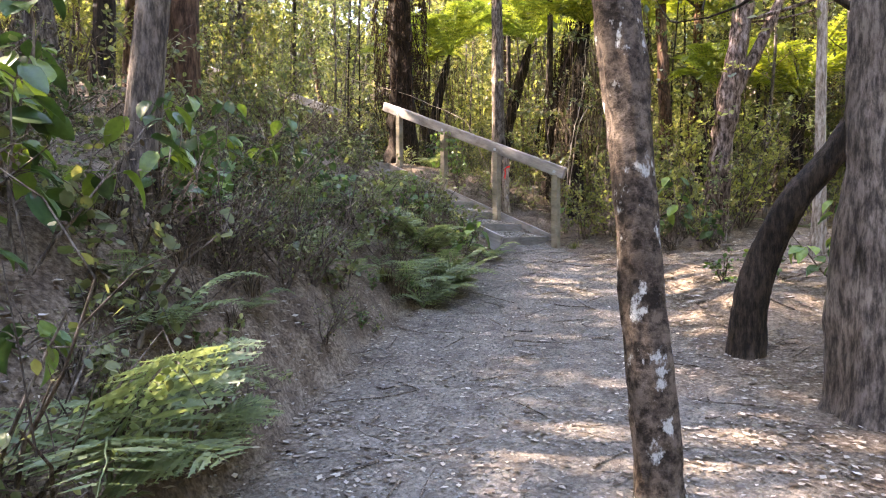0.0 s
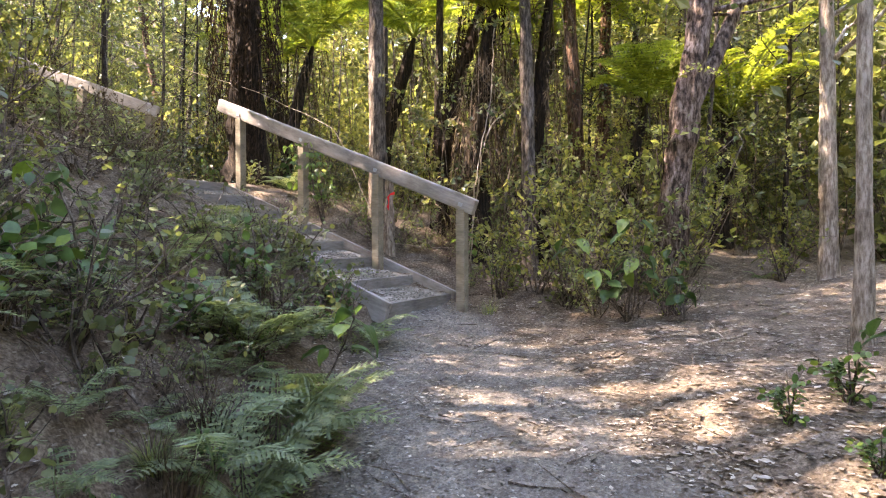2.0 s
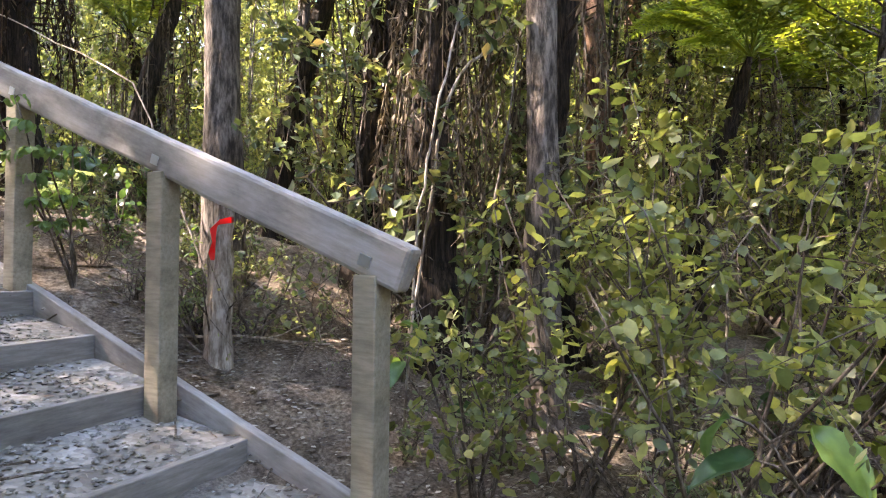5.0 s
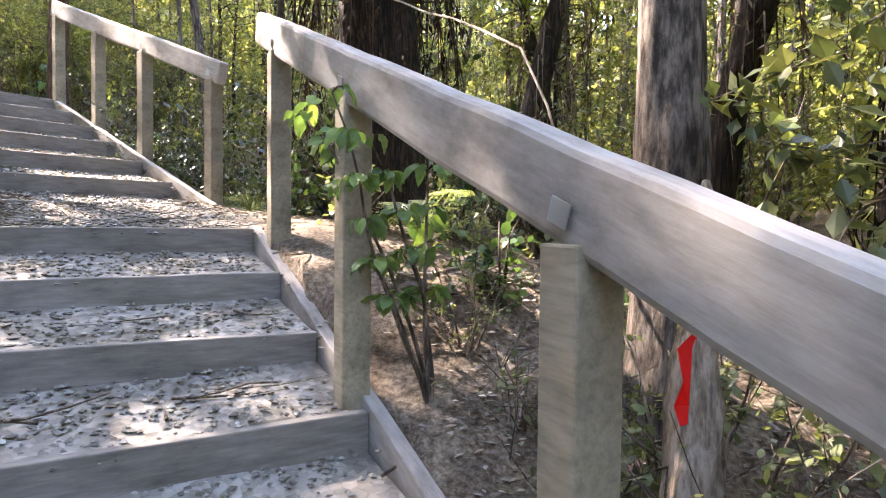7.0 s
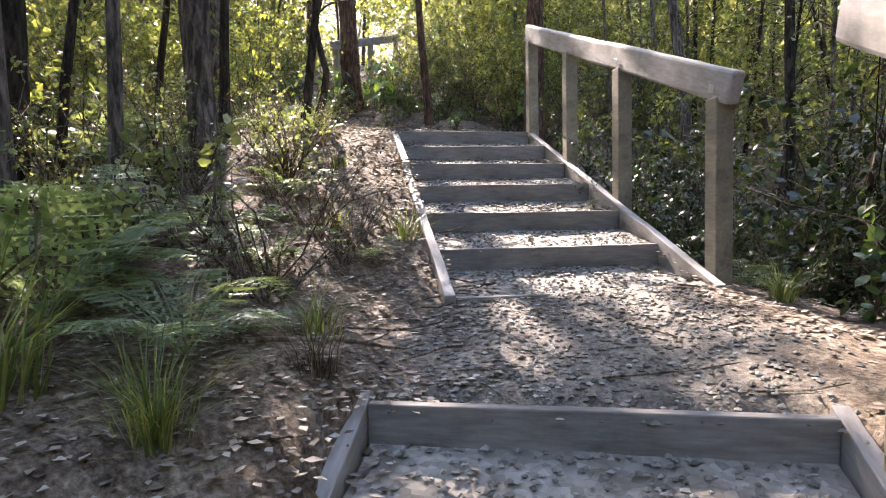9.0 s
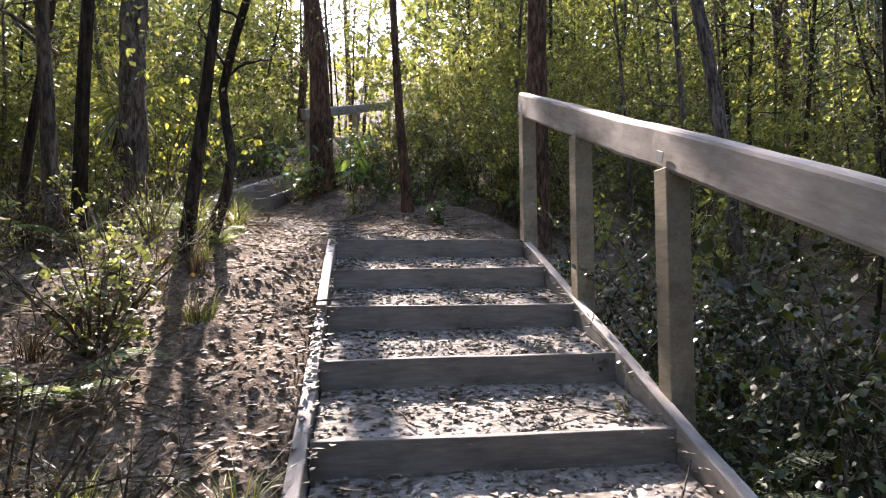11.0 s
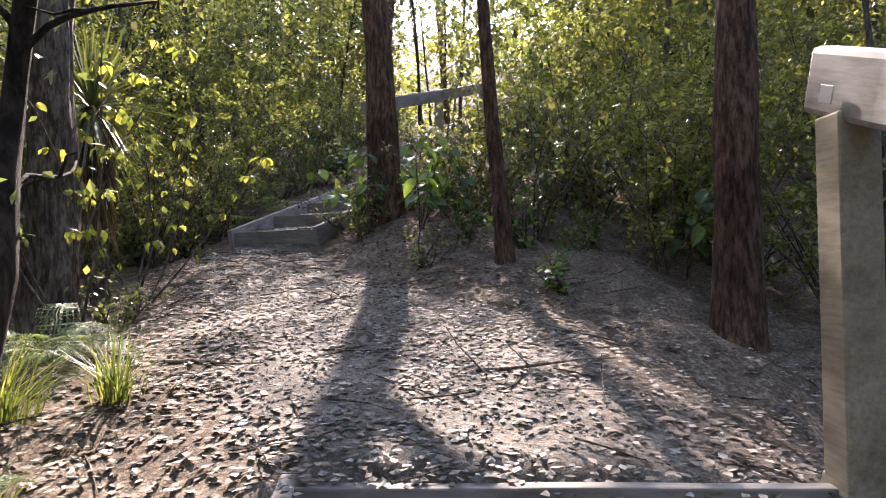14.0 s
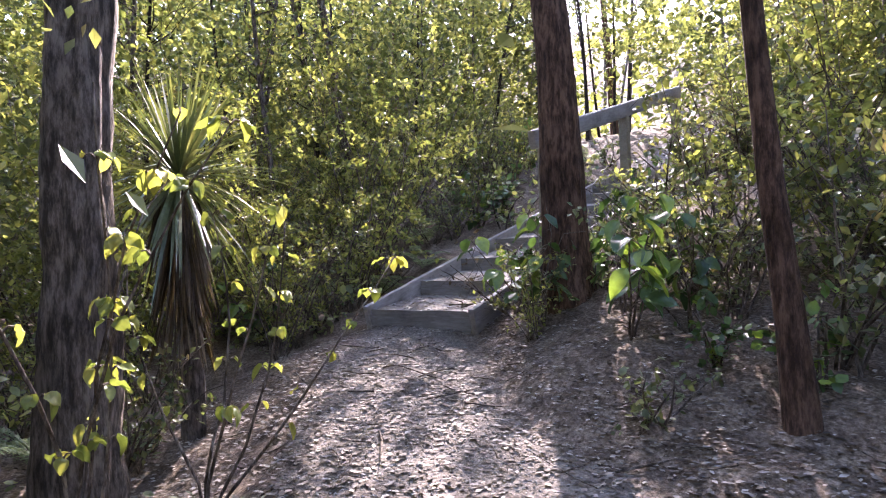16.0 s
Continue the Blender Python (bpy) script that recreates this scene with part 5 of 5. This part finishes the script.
def valley_woods():
    """Crowns of the woods that cover the far valley sides."""
    r = np.random.RandomState(207)
    a, d = r.uniform(0, 6.283, 1500), 30 + 34 * r.uniform(0, 1, 1500) ** 1.2
    x, y = d * np.sin(a), 5 + d * np.cos(a)
    g = height(x, y)[0]
    top = 11 + 5 * r.uniform(0, 1, 1500)
    centres = np.stack([x, y, g + r.uniform(0.05, 1, 1500) ** 0.8 * top], 1)
    open_sky = (np.abs(np.degrees(a) - 330) < 7) & (centres[:, 2] > 15)
    centres = centres[~open_sky]
    n = 95000
    k = r.randint(0, len(centres), n)
    pos = centres[k] + r.normal(0, 1.0, (n, 3)) * np.array([1.3, 1.3, 1.1])
    ob = new("valley_woods", quads_mesh("valley_woods", *blades(pos, r.normal(0, 1, (n, 3)), r.uniform(0.45, 0.95, n), 0.34, r), M_LEAF_FAR))
    tagged(ob, "hazy forest crowns covering the far valley sides", "woods", kind="stuff")


valley_woods()


def sun_shading_canopy():
    """Added shade leaves overhead: close over lower track and gully, open towards the landing."""
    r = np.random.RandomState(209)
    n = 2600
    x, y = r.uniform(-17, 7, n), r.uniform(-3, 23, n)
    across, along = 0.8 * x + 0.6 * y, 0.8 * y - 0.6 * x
    # cover runs across the sun's direction, so its gaps drop the sun patches
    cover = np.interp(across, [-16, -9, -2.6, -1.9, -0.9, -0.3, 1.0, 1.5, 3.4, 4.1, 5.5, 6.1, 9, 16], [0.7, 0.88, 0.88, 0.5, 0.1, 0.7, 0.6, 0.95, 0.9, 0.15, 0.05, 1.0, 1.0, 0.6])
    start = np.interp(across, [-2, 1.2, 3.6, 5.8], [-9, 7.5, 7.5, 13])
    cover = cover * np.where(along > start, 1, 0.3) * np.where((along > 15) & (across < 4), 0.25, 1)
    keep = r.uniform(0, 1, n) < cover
    x, y = x[keep], y[keep]
    z = height(x, y)[0] + r.uniform(6.5, 10.5, len(x))
    centres = np.stack([x, y, z], 1)
    n = 52000
    k = r.randint(0, len(centres), n)
    pos = centres[k] + r.normal(0, 0.42, (n, 3))
    ob = new("tree_canopy", quads_mesh("tree_canopy", *blades(pos, r.normal(0, 1, (n, 3)), r.uniform(0.14, 0.3, n), 0.33, r), M_LEAF_MIX))
    tagged(ob, "added leaf canopy overhead that shades the track", "canopy", kind="stuff")


sun_shading_canopy()


def hillside_woods():
    """Leafy thicket on the slope above the upper steps and left of the landing."""
    r = np.random.RandomState(205)
    centres = []
    while len(centres) < 520:
        x, y = r.uniform(-15, 4), r.uniform(7, 24)
        d, side, d2 = off_track(x, y)
        if d < (2.6 if side < 0 else 1.9) or d > 13 or (x > -4.4 and y < 13.4) or (side > 0 and y < 12):
            continue
        g = ground_z(x, y)
        z = g + r.uniform(0.2, 1.4 + 0.72 * d)
        rx, ry = x - 0.2, y - 7.0
        bearing = math.degrees(math.atan2(rx, ry))
        lift = math.degrees(math.atan2(z - 3.7, math.hypot(rx, ry)))
        ahead = (x + 1.6) * SUN_WAY.x + (y - 9.6) * SUN_WAY.y
        if (-35 < bearing < -26 and lift > 16) or (ahead > 0 and z > 4.4 + 0.8 * ahead):
            continue
        centres.append((x, y, z))
    for _ in range(110):
        x, y = r.uniform(-11, 0), r.uniform(21.5, 28)
        if abs(x + 6.5) > 1.2 or y > 23.5:
            centres.append((x, y, ground_z(x, y) + r.uniform(0.2, 6.0)))
    centres = np.array(centres)
    n = 52000
    k = r.randint(0, len(centres), n)
    pos = centres[k] + r.normal(0, 0.42, (n, 3))
    far = np.hypot(pos[:, 0] + 1, pos[:, 1] - 9)
    vf = blades(pos, r.normal(0, 1, (n, 3)), (0.06 + 0.007 * far) * r.uniform(0.6, 1.3, n), 0.32, r)
    ob = new("hillside_thicket", quads_mesh("hillside_thicket", vf[0], vf[1], M_LEAF_FAR))
    tagged(ob, "thicket of small sunlit leaves covering the hillside", "thicket", kind="stuff")


hillside_woods()


# ---- litter, gravel and twigs ----
def tread_height(px, py, z):
    """Ground with the packed treads of the steps laid over it."""
    for f in (FLIGHT_1, FLIGHT_2, FLIGHT_3):
        rx, ry = px - f.top.x, py - f.top.y
        s = -(rx * f.ahead.x + ry * f.ahead.y) / f.run
        w = (rx * f.right.x + ry * f.right.y) / (f.width / 2)
        k = np.ceil(s - 1e-6)
        u = np.clip((k - s - 0.04) / 0.93, 0, 1)
        dip = 0.03 * (1 - w ** 2) * (1 - u) - 0.15 * u
        t = f.top.z - f.rise * k - 0.012 - 0.6 * dip
        inside = (np.abs(w) < 0.97) & (s > 0.02) & (s < f.count - 1)
        z = np.where(inside, t, z)
    return z


def strewn(count, seed, near, box, bias=1.0, line=None):
    """Places on the ground near the track."""
    r = np.random.RandomState(seed)
    x, y = r.uniform(box[0], box[1], count * 5), r.uniform(box[2], box[3], count * 5)
    d, side, v = along_line(x, y, line or TRACK)
    out = d - v[..., 1]
    keep = (out < near) & (r.uniform(0, 1, len(x)) < np.exp(-np.maximum(out, 0) / bias)) 
    x, y = x[keep][:count], y[keep][:count]
    z, g = height(x, y)
    return r, x, y, tread_height(x, y, z), g


def litter():
    for count, seed, lo, hi, box, line in ((44000, 301, 0.02, 0.055, (-6.5, 4.5, -6.5, 2.5), TRACK), (62000, 302, 0.02, 0.055, (-6, 4, 2.0, 13.5), TRACK), (9000, 303, 0.03, 0.08, (0, 9, -6, 1), BRANCH)):
        r, x, y, z, g = strewn(count, seed, 2.6, box, 1.6, line)
        clump = 0.5 + 0.5 * wobble(x, y, 0.9, 21) + 0.3 * wobble(x, y, 0.3, 22)
        on_steps = (np.abs(x - 1.7) < 0.75) & (y > 0.4) & (y < 5.4)
        keep = (r.uniform(0, 1, len(x)) > 0.95 * on_steps) & (r.uniform(0, 1, len(x)) < np.clip(1.1 - 0.8 * g * (y < 9.2) - 0.4 * g * (y >= 9.2) + 1.3 * (clump - 0.5), 0.06, 1))
        x, y, z = x[keep], y[keep], z[keep]
        n = len(x)
        a = r.uniform(0, 6.283, n)
        way = np.stack([np.cos(a), np.sin(a), r.normal(0.02, 0.07, n)], 1)
        pos = np.stack([x, y, z + r.uniform(0.003, 0.014, n)], 1)
        ob = new("leaf_litter", quads_mesh("leaf_litter", *blades(pos, way, r.uniform(lo, hi, n), 0.27, r, 0.12, None, False, 0.15), M_LITTER))
        tagged(ob, "scattered dry brown and grey fallen leaves", "leaf litter", kind="stuff")


def stones():
    m = leafy("gravel_stones", [(0.0, (0.11, 0.1, 0.088)), (0.5, (0.19, 0.177, 0.16)), (0.85, (0.26, 0.247, 0.227)), (1.0, (0.36, 0.343, 0.32))], 0.85, 0.0, 0.2)
    r, x, y, z, g = strewn(46000, 305, 0.25, (-5.5, 3, -5.5, 12.5), 0.4)
    keep = r.uniform(0, 1, len(x)) < g * 0.8 + 0.1
    x, y, z = x[keep], y[keep], z[keep]
    n = len(x)
    base = np.array([(1, 0, 0), (0, 1, 0), (-1, 0, 0), (0, -1, 0), (0, 0, 0.5), (0, 0, -0.5)], float)
    tri = np.array([(0, 1, 4), (1, 2, 4), (2, 3, 4), (3, 0, 4), (1, 0, 5), (2, 1, 5), (3, 2, 5), (0, 3, 5)])
    on_steps = (y > 0.6) & (y < 9.0)
    s = np.where(on_steps, r.uniform(0.008, 0.019, n), r.uniform(0.005, 0.013, n))
    v = base[None] * r.uniform(0.5, 1.3, (n, 6, 1)) * s[:, None, None]
    a = r.uniform(0, 6.283, n)
    c, d = np.cos(a)[:, None], np.sin(a)[:, None]
    v = np.stack([v[..., 0] * c - v[..., 1] * d, v[..., 0] * d + v[..., 1] * c, v[..., 2]], -1)
    v += np.stack([x, y, z + s * 0.3], 1)[:, None]
    f = (tri[None] + np.arange(n)[:, None, None] * 6).reshape(-1, 3)
    ob = new("gravel", quads_mesh("gravel", v.reshape(-1, 3), f, m))
    tagged(ob, "loose grey crushed gravel on track and steps", "gravel", kind="stuff")


def twigs():
    r, x, y, z, g = strewn(900, 309, 2.4, (-6, 4.5, -6, 13), 1.5)
    bits = []
    for i in range(len(x)):
        a, ln = r.uniform(0, 6.283), r.uniform(0.08, 0.45)
        p = bend((x[i], y[i], z[i] + 0.012), (math.cos(a), math.sin(a), r.normal(0, 0.08)), ln, 4, r, 0.1)
        under = tread_height(p[:, 0], p[:, 1], height(p[:, 0], p[:, 1])[0])
        if np.ptp(under) > 0.1:
            continue
        p[:, 2] = np.maximum(p[:, 2], under + 0.006)
        bits.append(tube(p, np.linspace(0.005, 0.002, 4) * r.uniform(0.6, 1.5), 4))
    ob = new("fallen_twigs", quads_mesh("fallen_twigs", *join(*bits), M_TWIG))
    tagged(ob, "thin broken twigs lying among the leaves", "twigs", kind="stuff")


litter()
stones()
twigs()


def fallen_branch(x, y, way, length, radius, seed, label):
    rng = np.random.RandomState(seed)
    a = radians(way)
    p = bend((0, 0, 0), (-math.sin(a), math.cos(a), 0), length, 9, rng, 0.07)
    z0 = ground_z(x, y)
    p[:, 2] = [max(ground_z(x + q[0], y + q[1]) - z0 + radius * 0.8, q[2]) for q in p]
    top = empty("fallen_branch", (x, y, z0), label, "branch", "fallen branches")
    thing_part("stick", tube(p, np.linspace(radius, radius * 0.4, 9), 6, 0.08, seed), M_PALE, top, "", True)
    for k in (3, 5):
        q = bend(p[k], (rng.normal(), rng.normal(), 0.35), length * 0.2, 4, rng, 0.15)
        thing_part("twig", tube(q, np.linspace(radius * 0.5, radius * 0.2, 4), 5), M_PALE, top, "", True)


for i, (x, y, way, ln, rad) in enumerate(((2.75, 2.45, -140, 1.3, 0.009), (3.1, 1.9, -60, 0.9, 0.011), (3.6, 2.6, 20, 1.2, 0.014), (0.15, 4.3, -25, 0.8, 0.011), (-1.75, -2.9, 60, 0.35, 0.007), (-2.4, 8.95, -70, 0.5, 0.01), (-1.2, 9.6, -60, 0.6, 0.009), (3.3, 3.6, 75, 1.0, 0.012), (-0.6, 3.2, 40, 1.3, 0.016), (-3.0, -0.9, 50, 0.9, 0.01), (-2.6, 10.2, 10, 0.4, 0.012), (2.6, -2.2, 80, 0.9, 0.014))):
    fallen_branch(x, y, way, ln, rad, 400 + i, "pale dry fallen branch lying on the litter")


def vine(points, radius, seed, label):
    rng = np.random.RandomState(seed)
    p = np.array(points, float)
    u = np.linspace(0, len(p) - 1, 20)
    line = np.stack([np.interp(u, np.arange(len(p)), p[:, c]) for c in range(3)], 1) + rng.normal(0, 0.008, (20, 3))
    top = empty("hanging_vine", line[-1], label, "vine", "hanging vines")
    thing_part("stem", tube(line - line[-1], np.full(20, radius), 5), M_PALE, top, "", True)


vine([(3.95, 1.3, 4.2), (3.75, 1.2, 3.2), (3.45, 1.15, 2.55), (3.3, 1.15, 1.95), (3.25, 1.2, ground_z(3.25, 1.2))], 0.008, 1, "pale bare vine hanging from the trees")
vine([(4.9, 0.9, 4.1), (4.3, 1.1, 3.3), (3.8, 1.3, 2.8), (3.6, 1.5, ground_z(3.6, 1.5))], 0.01, 2, "thin dry vine slanting down to the ground")
vine([(1.9, 8.9, 5.2), (2.3, 6.5, 4.2), (2.75, 4.7, 3.55), (3.0, 3.4, 2.9), (3.1, 2.6, ground_z(3.1, 2.6))], 0.006, 3, "long thin vine stretched between the trees")
